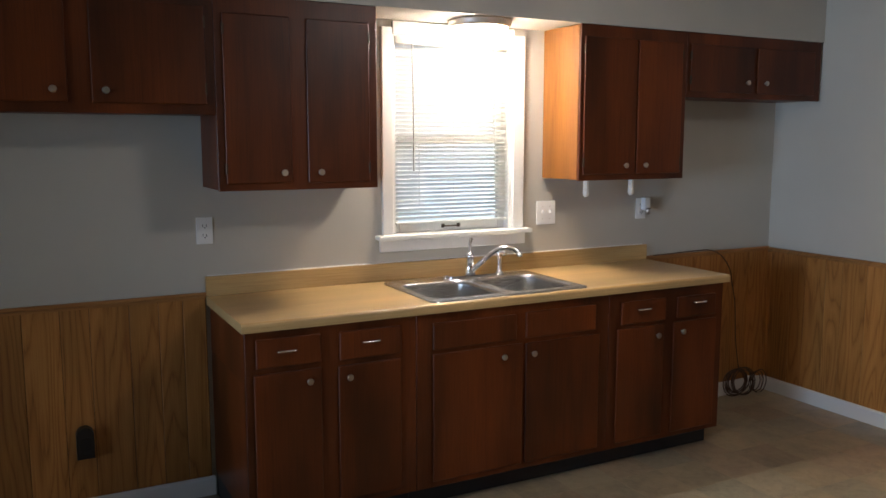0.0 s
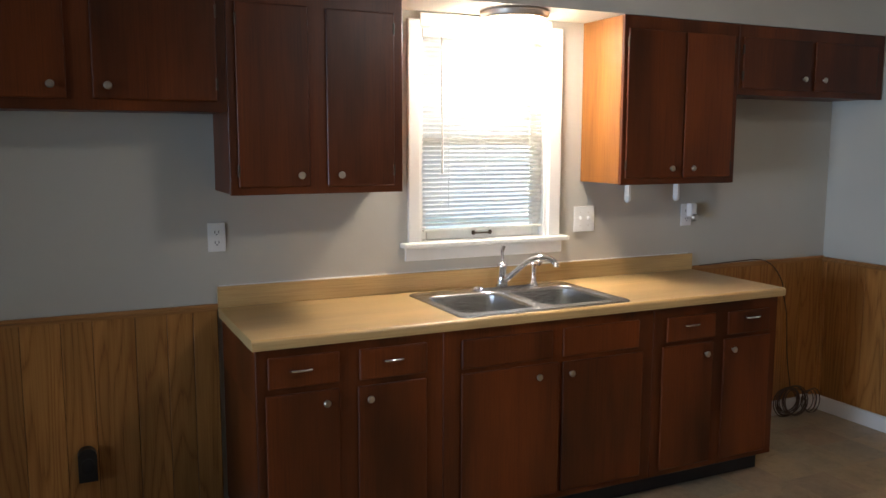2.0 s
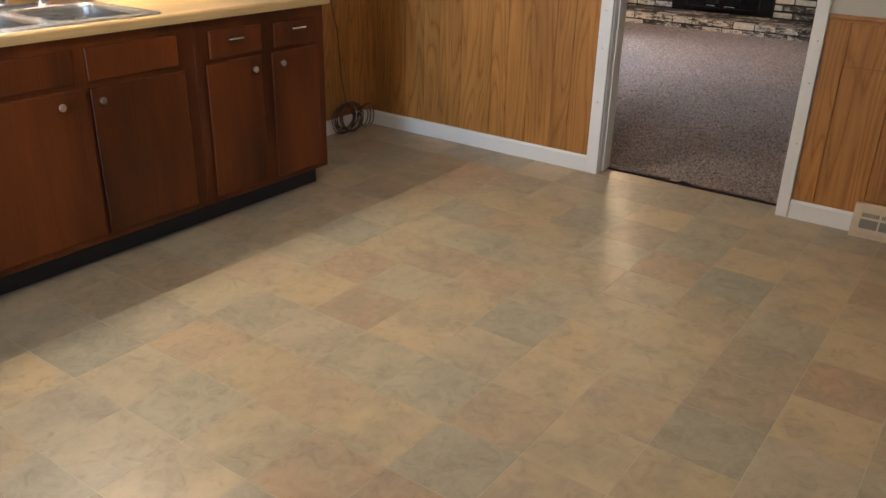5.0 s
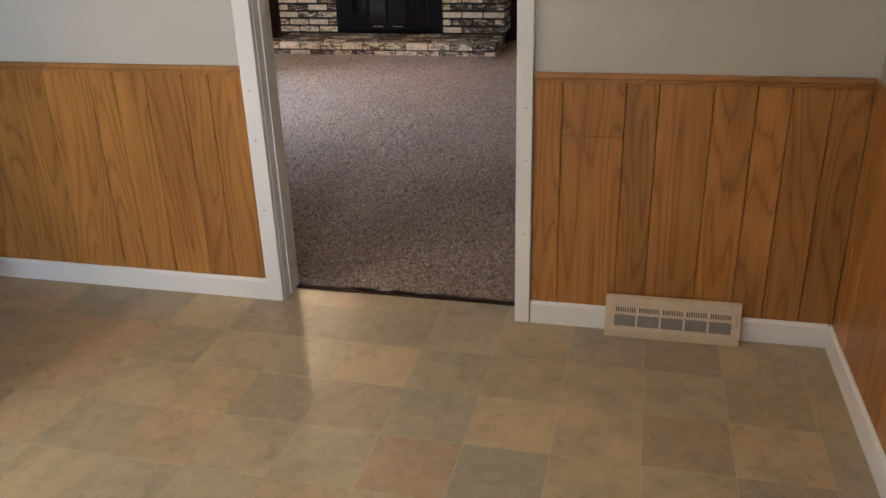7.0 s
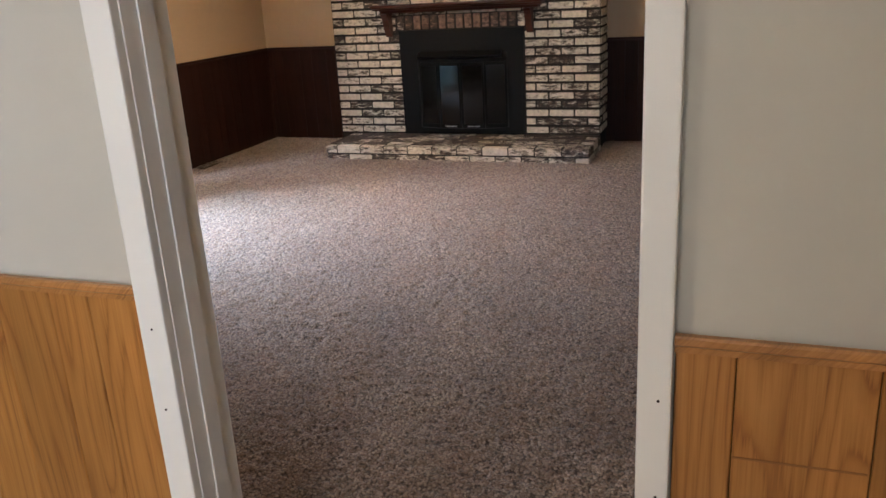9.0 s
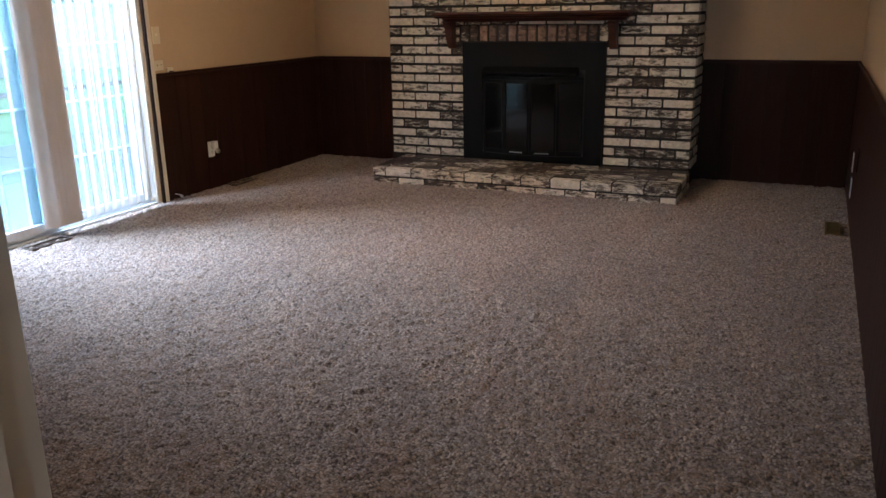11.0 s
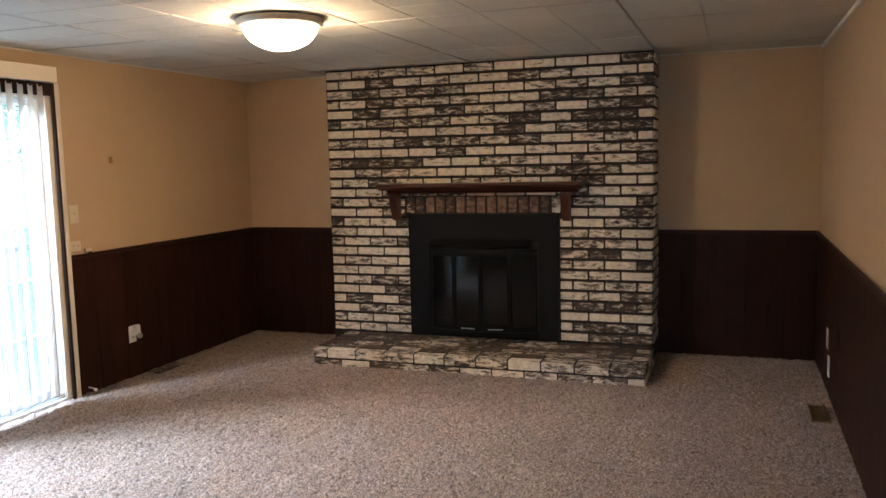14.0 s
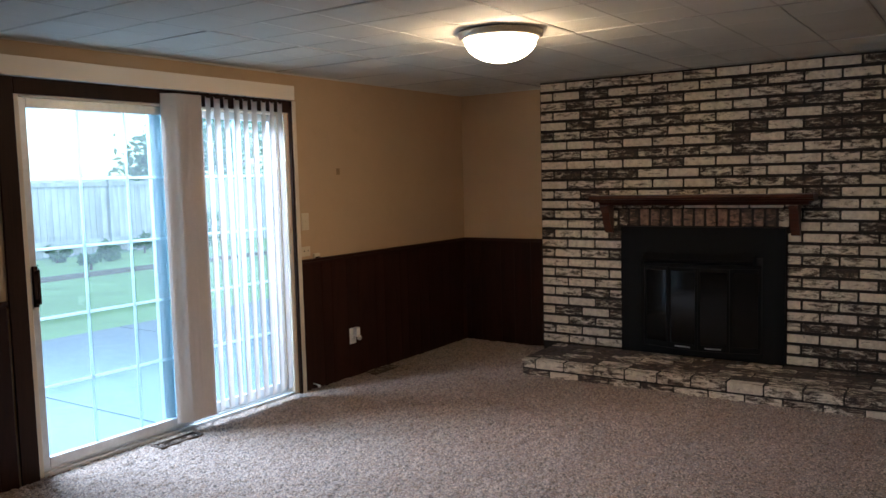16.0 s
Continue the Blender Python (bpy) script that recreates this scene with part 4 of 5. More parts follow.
def wall_unit(x0, x1, z0, z1, doors, label, left_material=None):
    u = thing("wall_cabinet", ((x0 + x1) / 2, 3.92, z0), label, "cabinet", "wall cabinets under the soffit")
    part("body", box(x0 + (0.004 if left_material else 0), x1, UF + 0.019, UB, z0 + 0.004, z1, 0.0015, 1), CHERRY, u)
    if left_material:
        part("side_panel", box(x0, x0 + 0.0035, UF + 0.019, UB, z0 + 0.004, z1, 0.001, 1), left_material, u, "light-stained side panel with the lamp's orange painted in")
    part("face_frame", box(x0, x1, UF, UF + 0.0185, z0, z1, 0.002, 1), CHERRY, u)
    for a, b, c, d, kx, kz, hinge in doors:
        dr = slab(a, b, c, d, UF, 0.012, CHERRY, "door", u)
        knob(kx, UF - 0.0115, kz, dr)
        hx = b - 0.002 if hinge == "r" else a + 0.002
        for hz in (c + 0.06, d - 0.06):
            part("hinge", box(hx - 0.004, hx + 0.004, UF - 0.0135, UF - 0.0005, hz - 0.022, hz + 0.022, 0.001, 1), HINGE_METAL, dr, "small dark hinge")
    return u


wall_unit(0.782, 1.46, 1.375, 2.1355, [(0.812, 1.08, 1.404, 2.066, 1.042, 1.446, "l"), (1.148, 1.422, 1.402, 2.064, 1.198, 1.446, "r")],
          "tall dark red-brown wooden wall cabinet beside the window")
wall_unit(-0.19, 0.7815, 1.675, 2.1355, [(-0.155, 0.257, 1.712, 2.085, 0.208, 1.757, "l"), (0.337, 0.747, 1.712, 2.085, 0.383, 1.757, "r")],
          "short dark red-brown wooden wall cabinet")
wall_unit(-1.2, -0.1905, 1.675, 2.1355, [(-1.16, -0.74, 1.712, 2.085, -0.79, 1.757, "l"), (-0.66, -0.24, 1.712, 2.085, -0.61, 1.757, "r")],
          "short dark red-brown wooden wall cabinet")
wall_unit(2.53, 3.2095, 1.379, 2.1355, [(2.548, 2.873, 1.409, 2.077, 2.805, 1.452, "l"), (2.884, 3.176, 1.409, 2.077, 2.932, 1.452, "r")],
          "tall dark red-brown wooden wall cabinet with lamp-lit orange side", CHERRY_LIT)
wall_unit(3.21, 4.238, 1.802, 2.1355, [(3.232, 3.69, 1.832, 2.077, 3.635, 1.888, "l"), (3.722, 4.18, 1.832, 2.077, 3.775, 1.888, "r")],
          "short dark red-brown wooden wall cabinet in the corner")

holder = thing("paper_towel_holder", (2.86, 3.93, 1.375), "white plastic paper towel holder under the cabinet, empty", "towel holder")
for x in (2.705, 3.005):
    bm = prism([(3.915, 1.3825), (3.945, 1.3825), (3.948, 1.31), (3.946, 1.297), (3.938, 1.287), (3.93, 1.284), (3.922, 1.287), (3.914, 1.297), (3.912, 1.31)], "x", x - 0.006, x + 0.006)
    arm = part("arm", bm, PLASTIC_WHITE, holder)
    part("disc", lathe([(0.015, -0.0095), (0.018, -0.006), (0.018, 0.006), (0.015, 0.0095)], (x, 3.93, 1.304), "x", 18), PLASTIC_WHITE, arm, "", True)

# ---- plates on walls ----
def outlet(x, z, facing="n", plug=False, y=YN, label="white duplex outlet plate", material=None, x_plane=None):
    """Duplex outlet on a wall of constant y; facing n: the wall lies to the north."""
    s = 1 if facing == "n" else -1
    mt = material or PLASTIC_WHITE
    o = thing("wall_outlet", (x, y, z), label, "outlet")
    y0, y1 = sorted((y - s * 0.006, y - s * 0.0006))
    part("plate", box(x - 0.035, x + 0.035, y0, y1, z - 0.058, z + 0.058, 0.0025), mt, o)
    for dz in (-0.021, 0.021):
        ya, yb = sorted((y - s * 0.0085, y - s * 0.0061))
        r = part("receptacle", prism(rounded(x, z + dz, 0.034, 0.029, 0.012), "y", ya, yb), mt, o)
        yc, yd = sorted((y - s * 0.0092, y - s * 0.0086))
        part("slot", boxes([(x - 0.009, x - 0.006, yc, yd, z + dz - 0.004, z + dz + 0.006), (x + 0.006, x + 0.009, yc, yd, z + dz - 0.004, z + dz + 0.006), (x - 0.003, x + 0.003, yc, yd, z + dz - 0.011, z + dz - 0.007)]), SLOT_BLACK, r)
    if plug:
        a, b = sorted((y - s * 0.045, y - s * 0.0095))
        part("plug", box(x - 0.004, x + 0.036, a, b, z - 0.008, z + 0.062, 0.006), mt, o, "white plug-in adapter")
        part("socket", lathe([(0.018, 0), (0.02, -0.012 * s), (0.013, -0.022 * s)], (x + 0.014, y - s * 0.045, z - 0.012), "y", 16), NICKEL, o, "small metal plug")
    return o


outlet(0.781, 1.19)
outlet(3.205, 1.196, plug=True, label="white duplex outlet with a plugged-in night light")
outlet(8.762, 0.31, plug=True, y=LYN - 0.0112, label="white duplex outlet with a plugged-in adapter on dark panelling")
sw = thing("light_switch", (2.557, YN, 1.198), "white double toggle switch plate", "switch")
part("plate", box(2.497, 2.617, YN - 0.006, YN - 0.0006, 1.136, 1.26, 0.0025), PLASTIC_WHITE, sw)
for x in (2.534, 2.58):
    part("toggle", box(x - 0.005, x + 0.005, YN - 0.02, YN - 0.0062, 1.197, 1.211, 0.002), PLASTIC_WHITE, sw)
    for z in (1.166, 1.230):
        part("screw", lathe([(0.003, -0.0061), (0.003, -0.0067), (0.001, -0.0069)], (x, YN, z), "y", 10), NICKEL, sw)

rng_box = thing("range_outlet", (0.262, YN - 0.011, 0.33), "black plastic range outlet box on oak panelling", "outlet")
part("cover", prism([(0.228, 0.272), (0.296, 0.272), (0.296, 0.375), (0.29, 0.391), (0.277, 0.402), (0.262, 0.405), (0.247, 0.402), (0.234, 0.391), (0.228, 0.375)], "y", YN - 0.05, YN - 0.0115), BLACK_PLASTIC, rng_box)
part("face_plate", prism(rounded(0.262, 0.335, 0.045, 0.06, 0.02), "y", YN - 0.053, YN - 0.0502), SLOT_BLACK, rng_box)

coil = thing("cable", (4.0, 4.035, 0.0), "brown cable hanging from the worktop and coiled on the floor", "cable")
crng = random.Random(3)
for k in range(9):
    r = 0.078 + crng.uniform(-0.018, 0.016)
    cx, cz, tilt = 3.985 + crng.uniform(-0.035, 0.035), 0.09 + crng.uniform(-0.008, 0.01), crng.uniform(-0.25, 0.25)
    pts = [(cx + 1.15 * r * math.cos(a), 4.03 - 0.012 * k / 3 + tilt * 0.06 * math.sin(a), max(0.005, cz + r * math.sin(a))) for a in [2 * math.pi * j / 12 for j in range(13)]]
    part("loop", tube(pts, 0.0034, 6, None, 3), CABLE, coil, "", True)
for k in range(3):
    r = 0.05 + 0.006 * k
    pts = [(4.135 + 0.012 * k + r * math.cos(a), 4.028 - 0.008 * k, 0.072 + 1.2 * r * math.sin(a)) for a in [2 * math.pi * j / 12 for j in range(13)]]
    part("loop", tube(pts, 0.003, 6, None, 3), CABLE, coil, "", True)
jackbox = thing("cable_box", (4.115, YN - 0.0235, 0.06), "small white plastic cable box above the baseboard", "cable box")
part("cover", box(4.075, 4.155, YN - 0.045, YN - 0.0235, 0.035, 0.105, 0.004), PLASTIC_WHITE, jackbox)
part("socket", lathe([(0.008, 0.0), (0.008, -0.003), (0.004, -0.0035)], (4.118, YN - 0.045, 0.082), "y", 12), SLOT_BLACK, jackbox, "dark round socket")
part("cord", tube([(3.985, 4.02, 0.15), (3.97, 4.045, 0.35), (3.96, 4.055, 0.58), (3.93, 4.055, 0.70), (3.90, 4.052, 0.80), (3.82, 4.05, 0.89), (3.72, 4.05, 0.929), (3.55, 4.05, 0.93), (3.40, 4.045, 0.927), (3.27, 4.03, 0.928)], 0.003, 6), CABLE, coil, "", True)

def kitchen_register():
    v = thing("wall_register", (4.2, 1.03, 0), "beige enamelled baseboard heat register, worn", "vent")
    y0, y1 = 0.806, 1.258
    xb, xt = 4.186, 4.222
    body = prism([(xb, 0.001), (xb, 0.028), (xt - 0.006, 0.139), (xt + 0.004, 0.146), (XE - 0.0235, 0.146), (XE - 0.0235, 0.001)], "y", y0, y1)
    part("body", body, BEIGE_METAL, v)
    slope = Vector((xt - 0.006 - xb, 0, 0.139 - 0.028)).normalized()
    out = Vector((-slope.z, 0, slope.x))
    base = Vector((xb, 0, 0.028))
    def patch(ya, yb, s0, s1, lift=0.0006):
        bm = bmesh.new()
        c = []
        for l2 in (lift - 0.0004, lift + 0.0004):
            for y, s in ((ya, s0), (yb, s0), (yb, s1), (ya, s1)):
                q = base + slope * s + out * l2
                c.append(bm.verts.new((q.x, y, q.z)))
        for f in ((0, 1, 2, 3), (7, 6, 5, 4), (0, 4, 5, 1), (1, 5, 6, 2), (2, 6, 7, 3), (3, 7, 4, 0)):
            bm.faces.new([c[k] for k in f])
        bmesh.ops.recalc_face_normals(bm, faces=bm.faces)
        return bm
    for k in range(5):
        a = y0 + 0.03 + k * 0.0795
        part("damper", patch(a, a + 0.072, 0.016, 0.056), GREY_DAMPER, v, "grey damper opening")
        for j in range(9):
            part("slot", patch(a + 0.002 + j * 0.0078, a + 0.0058 + j * 0.0078, 0.066, 0.083), SLOT_BLACK, v)
    part("lever", box(xb + 0.008, xb + 0.02, y0 + 0.012, y0 + 0.016, 0.07, 0.105, 0.001, 1), BEIGE_METAL, v)


kitchen_register()

# ---- lamps ----
def dome_lamp(x, y, z, r, drop, material, label):
    o = thing("ceiling_light", (x, y, z), label, "lamp")
    part("ring", lathe([(r * 0.80, 0), (r * 0.99, -0.002), (r, -0.010), (r * 0.975, -0.016), (r * 0.985, -0.024), (r * 0.93, -0.034), (r * 0.86, -0.037), (r * 0.855, -0.030), (r * 0.5, -0.028)], (x, y, z), "z", 48), BRONZE, o, "brushed metal lamp ring", True)
    prof = [(r * 0.85 * math.cos(radians(a)), -0.032 - drop * math.sin(radians(a))) for a in (0, 15, 30, 45, 60, 75, 87)]
    part("dome", lathe(prof, (x, y, z), "z", 40), material, o, "lit frosted glass dome", True)
    return o


dome_lamp(7.80, 4.11, LZ - 0.004, 0.208, 0.115, LIGHT_LIVING, "lit flush ceiling lamp with frosted dome and metal ring")
dome_lamp(2.055, 3.918, 2.137, 0.152, 0.075, LIGHT_SINK, "lit flush lamp under the soffit over the sink")
dome_lamp(2.045, 2.05, KZ, 0.19, 0.09, LIGHT_KITCHEN, "lit flush ceiling lamp in the kitchen")

# ---- patio door ----
def patio_door():
    d = thing("door_2", (7.295, LYN + 0.05, 0.0), "white aluminium sliding patio door with a grid in the glass", "patio door", kind="structure")
    a, b, t = PATIO_A, PATIO_B, PATIO_TOP
    part("frame", boxes([(a + 0.001, a + 0.032, LYN + 0.005, LYN + 0.135, 0.0, t - 0.001), (b - 0.032, b - 0.001, LYN + 0.005, LYN + 0.135, 0.0, t - 0.001),
                         (a + 0.0325, b - 0.0325, LYN + 0.005, LYN + 0.135, t - 0.022, t - 0.001)], 0.002), CREAM_PAINT, d, "cream painted door frame")
    part("track", boxes([(a + 0.0325, b - 0.0325, LYN + 0.005, LYN + 0.135, 0.0, 0.028), (a + 0.0325, b - 0.0325, LYN + 0.03, LYN + 0.034, 0.0285, 0.04), (a + 0.0325, b - 0.0325, LYN + 0.075, LYN + 0.079, 0.0285, 0.04)], 0.001), ALUMINIUM, d)
    for x0, x1, y, grid in ((a + 0.034, 7.325, LYN + 0.02, True), (7.185, b - 0.034, LYN + 0.066, True)):
        z0, z1, s = 0.042, t - 0.026, 0.04 if y < LYN + 0.05 else 0.075
        pn = part("panel", boxes([(x0, x0 + s, y, y + 0.034, z0, z1), (x1 - s, x1, y, y + 0.034, z0, z1), (x0 + s + 0.0005, x1 - s - 0.0005, y, y + 0.034, z0, z0 + 0.055), (x0 + s + 0.0005, x1 - s - 0.0005, y, y + 0.034, z1 - 0.045, z1)], 0.003), ALUMINIUM, d)
        pane = part("pane", box(x0 + s - 0.004, x1 - s + 0.004, y + 0.014, y + 0.02, z0 + 0.05, z1 - 0.04), PATIO_GLASS, pn)
        pane.visible_shadow = False
        gx0, gx1, gz0, gz1 = x0 + s, x1 - s, z0 + 0.055, z1 - 0.045
        for k in (1, 2):
            x = gx0 + (gx1 - gx0) * k / 3
            part("muntin", box(x - 0.008, x + 0.008, y + 0.022, y + 0.028, gz0, gz1, 0.001, 1), MUNTIN, pn)
        for k in range(1, 5):
            z = gz0 + (gz1 - gz0) * k / 5
            part("muntin", box(gx0, gx1, y + 0.0285, y + 0.033, z - 0.008, z + 0.008, 0.001, 1), MUNTIN, pn)
    part("handle", boxes([(a + 0.045, a + 0.068, LYN + 0.002, LYN + 0.0195, 0.86, 1.06), (a + 0.049, a + 0.063, LYN - 0.018, LYN + 0.0015, 0.88, 0.9), (a + 0.049, a + 0.063, LYN - 0.018, LYN + 0.0015, 1.02, 1.04), (a + 0.049, a + 0.063, LYN - 0.026, LYN - 0.0185, 0.875, 1.045)], 0.002), DARK_TRIM, d, "dark brown pull handle")
    part("latch", box(7.285, 7.30, LYN + 0.008, LYN + 0.0195, 0.93, 1.06, 0.002), DARK_TRIM, d)
    part("casing", boxes([(a - 0.09, a - 0.001, LYN - 0.016, LYN - 0.0005, 0.001, 1.965), (a - 0.0005, b, LYN - 0.016, LYN - 0.0005, t - 0.012, 1.965)], 0.003), DARK_TRIM, d, "dark brown wood casing")
    part("casing", box(b + 0.0015, b + 0.02, LYN - 0.02, LYN - 0.0005, 0.001, 1.965, 0.003), DARK_TRIM, d, "dark brown wood casing")
    part("casing", box(b + 0.021, b + 0.054, LYN - 0.024, LYN - 0.0005, 0.001, 1.965, 0.004), CREAM_PAINT, d, "cream side strip")


patio_door()


def vertical_blinds():
    v = thing("vertical_blind", (7.2, 5.9, 1.96), "cream vertical vane blind, half drawn, with valance", "blind")
    part("valance", boxes([(5.98, 8.186, 5.868, 5.872, 1.963, 2.053), (8.1825, 8.186, 5.8725, LYN - 0.001, 1.963, 2.053), (5.98, 5.9835, 5.8725, LYN - 0.001, 1.963, 2.053)], 0.001), VALANCE, v, "cream valance board")
    part("head_rail", box(6.0, 8.17, 5.895, 5.935, 1.965, 2.005, 0.002), ALUMINIUM, v)
    bm = bmesh.new()
    w, h = 0.089, 1.87
    cols = []
    for k in range(7):
        u = -w / 2 + w * k / 6
        bow = 0.006 * (1 - (2 * u / w) ** 2)
        cols.append((bm.verts.new((u, bow, 0)), bm.verts.new((u, bow, h))))
    for p, q in zip(cols, cols[1:]):
        bm.faces.new((p[0], q[0], q[1], p[1]))
    vane = mesh_from(bm, "vane", VANE, True)
    clip = mesh_from(boxes([(-0.006, 0.006, -0.002, 0.002, 0, 0.03), (-0.02, 0.02, -0.0015, 0.0015, -0.008, 0.0)]), "vane_clip", DARK_TRIM)
    vr = random.Random(8)
    for k in range(14):
        x = 7.235 + 0.0135 * k
        piece("vane", vane, v, (x, 5.912 + 0.003 * (k % 2), 0.075), (0, 0, radians(-38 + vr.uniform(-3, 3))))
    for k in range(10):
        x = 7.445 + 0.0715 * k
        piece("vane", vane, v, (x, 5.915, 0.075 + vr.uniform(-0.002, 0.002)), (radians(vr.uniform(-0.2, 0.2)), 0, radians(28 + vr.uniform(-4, 4))))
        piece("vane_clip", clip, v, (x, 5.915, 1.945))


vertical_blinds()

# ---- plates and vents in the living room ----
pl = thing("light_switch", (8.325, LYN, 1.167), "ivory switch plate on the tan wall", "switch")
part("plate", box(8.29, 8.36, LYN - 0.006, LYN - 0.0006, 1.109, 1.225, 0.0025), PLASTIC_IVORY, pl)
part("toggle", box(8.32, 8.33, LYN - 0.017, LYN - 0.0062, 1.162, 1.176, 0.002), PLASTIC_IVORY, pl)
jack = thing("phone_jack", (8.31, LYN, 0.965), "ivory jack plate with screw holes on the tan wall", "jack")
part("plate", box(8.245, 8.362, LYN - 0.006, LYN - 0.0006, 0.932, 0.998, 0.0025), PLASTIC_IVORY, jack)
part("hole", boxes([(8.262, 8.27, LYN - 0.0068, LYN - 0.0061, 0.966, 0.972), (8.30, 8.307, LYN - 0.0068, LYN - 0.0061, 0.962, 0.972), (8.336, 8.344, LYN - 0.0068, LYN - 0.0061, 0.964, 0.971)]), DARK_TRIM, jack)
clip_box = thing("cable_clip", (8.415, LYN - 0.008, 0.913), "small ivory plastic block on the cap rail", "clip")
part("block", box(8.385, 8.44, LYN - 0.022, LYN - 0.001, 0.9125, 0.945, 0.003), PLASTIC_IVORY, clip_box)
part("pad", box(8.39, 8.436, LYN - 0.0245, LYN - 0.0225, 0.913, 0.922, 0.0005, 1), DARK_TRIM, clip_box)
hook = thing("wall_anchor", (8.68, LYN, 1.50), "small square brown plate on the tan wall", "wall plate")
part("plate", box(8.662, 8.698, LYN - 0.003, LYN - 0.0006, 1.478, 1.523, 0.001), plain("brown_patch", (0.30, 0.20, 0.10), 0.6), hook)
stop = thing("door_stop", (8.33, LYN - 0.03, 0.03), "white rubber-tipped door stop on dark panelling", "door stop")
part("spring", tube([(8.335, LYN - 0.012, 0.052), (8.33, LYN - 0.05, 0.05), (8.322, LYN - 0.075, 0.046)], [0.005, 0.005, 0.007], 8), PLASTIC_WHITE, stop, "", True)
part("tip", lathe([(0.009, -0.006), (0.011, 0.0), (0.009, 0.008)], (8.32, LYN - 0.08, 0.045), "y", 12), PLASTIC_WHITE, stop, "", True)


def south_plate(x, z, w, h, material, label):
    o = thing("wall_outlet", (x, LYS + 0.011, z), label, "outlet")
    part("plate", box(x - w / 2, x + w / 2, LYS + 0.0115, LYS + 0.018, z - h / 2, z + h / 2, 0.0025), material, o)
    part("slot", boxes([(x - 0.008, x + 0.008, LYS + 0.0182, LYS + 0.019, z + 0.01, z + 0.03), (x - 0.008, x + 0.008, LYS + 0.0182, LYS + 0.019, z - 0.03, z - 0.01)]), SLOT_BLACK if material is not PLASTIC_WHITE else PLASTIC_IVORY, o)


south_plate(9.56, 0.335, 0.075, 0.12, PLASTIC_WHITE, "white outlet plate low on dark panelling")
south_plate(9.46, 0.19, 0.075, 0.12, PLASTIC_WHITE, "white blank plate low on dark panelling")
south_plate(9.07, 0.43, 0.085, 0.13, DARK_TRIM, "dark brown outlet plate on dark panelling")


def floor_register(x0, x1, y0, y1, label, lift=0.016, metal_used=None):
    mt = metal_used or HINGE_METAL
    o = thing("floor_register", ((x0 + x1) / 2, (y0 + y1) / 2, 0.0), label, "vent")
    z = lift
    part("frame", boxes([(x0, x1, y0, y0 + 0.012, 0.002, z + 0.004), (x0, x1, y1 - 0.012, y1, 0.002, z + 0.004), (x0, x0 + 0.014, y0 + 0.0125, y1 - 0.0125, 0.002, z + 0.004), (x1 - 0.014, x1, y0 + 0.0125, y1 - 0.0125, 0.002, z + 0.004)], 0.001), mt, o)
    part("grille", box(x0 + 0.0145, x1 - 0.0145, y0 + 0.0125, y1 - 0.0125, 0.002, 0.008), SLOT_BLACK, o)
    n = int((x1 - x0 - 0.03) / 0.018)
    for k in range(n):
        x = x0 + 0.02 + k * 0.018
        part("slat", box(x, x + 0.006, y0 + 0.013, y1 - 0.013, 0.0085, z), mt, o)


floor_register(8.87, 9.15, 5.82, 5.915, "brown metal floor vent set in the carpet")
floor_register(6.98, 7.27, 5.80, 5.89, "brown metal floor vent by the patio door")
floor_register(8.92, 9.2, 1.56, 1.65, "brass floor vent by the long wall", 0.022, BRASS)

# ---- fireplace ----
BX, BY0, BY1 = 9.965, 2.565, 5.012
HX, HY0, HY1, HZ = 9.385, 2.56, 4.893, 0.132
chim = thing("fireplace", (10.15, 3.79, 0.0), "limewashed brick fireplace with dark mortar, worn to soot", "fireplace")
core = part("chimney_breast", box(BX + 0.009, LX - 0.001, BY0 + 0.009, BY1 - 0.002, 0.001, LZ - 0.002), MORTAR, chim, "black mortar behind the bricks")
hearth = thing("hearth", (9.67, 3.73, 0.0), "low limewashed brick hearth on the carpet", "hearth")
hcore = part("bed", box(HX + 0.008, BX - 0.003, HY0 + 0.008, HY1 - 0.008, 0.001, HZ - 0.007), MORTAR, hearth, "black mortar bed")

mantel = thing("mantel_shelf", (9.86, 3.78, 1.19), "dark red-brown wooden mantel shelf on two brackets", "mantel")
prof = [(BX - 0.0005, 1.232), (9.83, 1.232), (9.815, 1.238), (9.808, 1.247), (9.79, 1.25), (9.782, 1.255), (9.779, 1.264), (9.782, 1.273), (9.79, 1.278), (BX - 0.0005, 1.278)]
part("shelf", prism(prof, "y", 3.03, 4.532), MANTEL_WOOD, mantel)
part("moulding", prism([(BX - 0.0005, 1.205), (9.90, 1.205), (9.885, 1.213), (9.872, 1.225), (9.86, 1.2315), (BX - 0.0005, 1.2315)], "y", 3.07, 4.49), MANTEL_WOOD, mantel)
for y in (3.157, 4.443):
    pts = [(BX - 0.0005, 1.2045), (9.84, 1.2045), (9.838, 1.185), (9.855, 1.17), (9.875, 1.15), (9.885, 1.12), (9.89, 1.09), (9.905, 1.06), (9.925, 1.03), (9.935, 1.005), (BX - 0.0005, 1.0)]
    part("bracket", prism(pts, "y", y - 0.028, y + 0.028), MANTEL_WOOD, mantel)

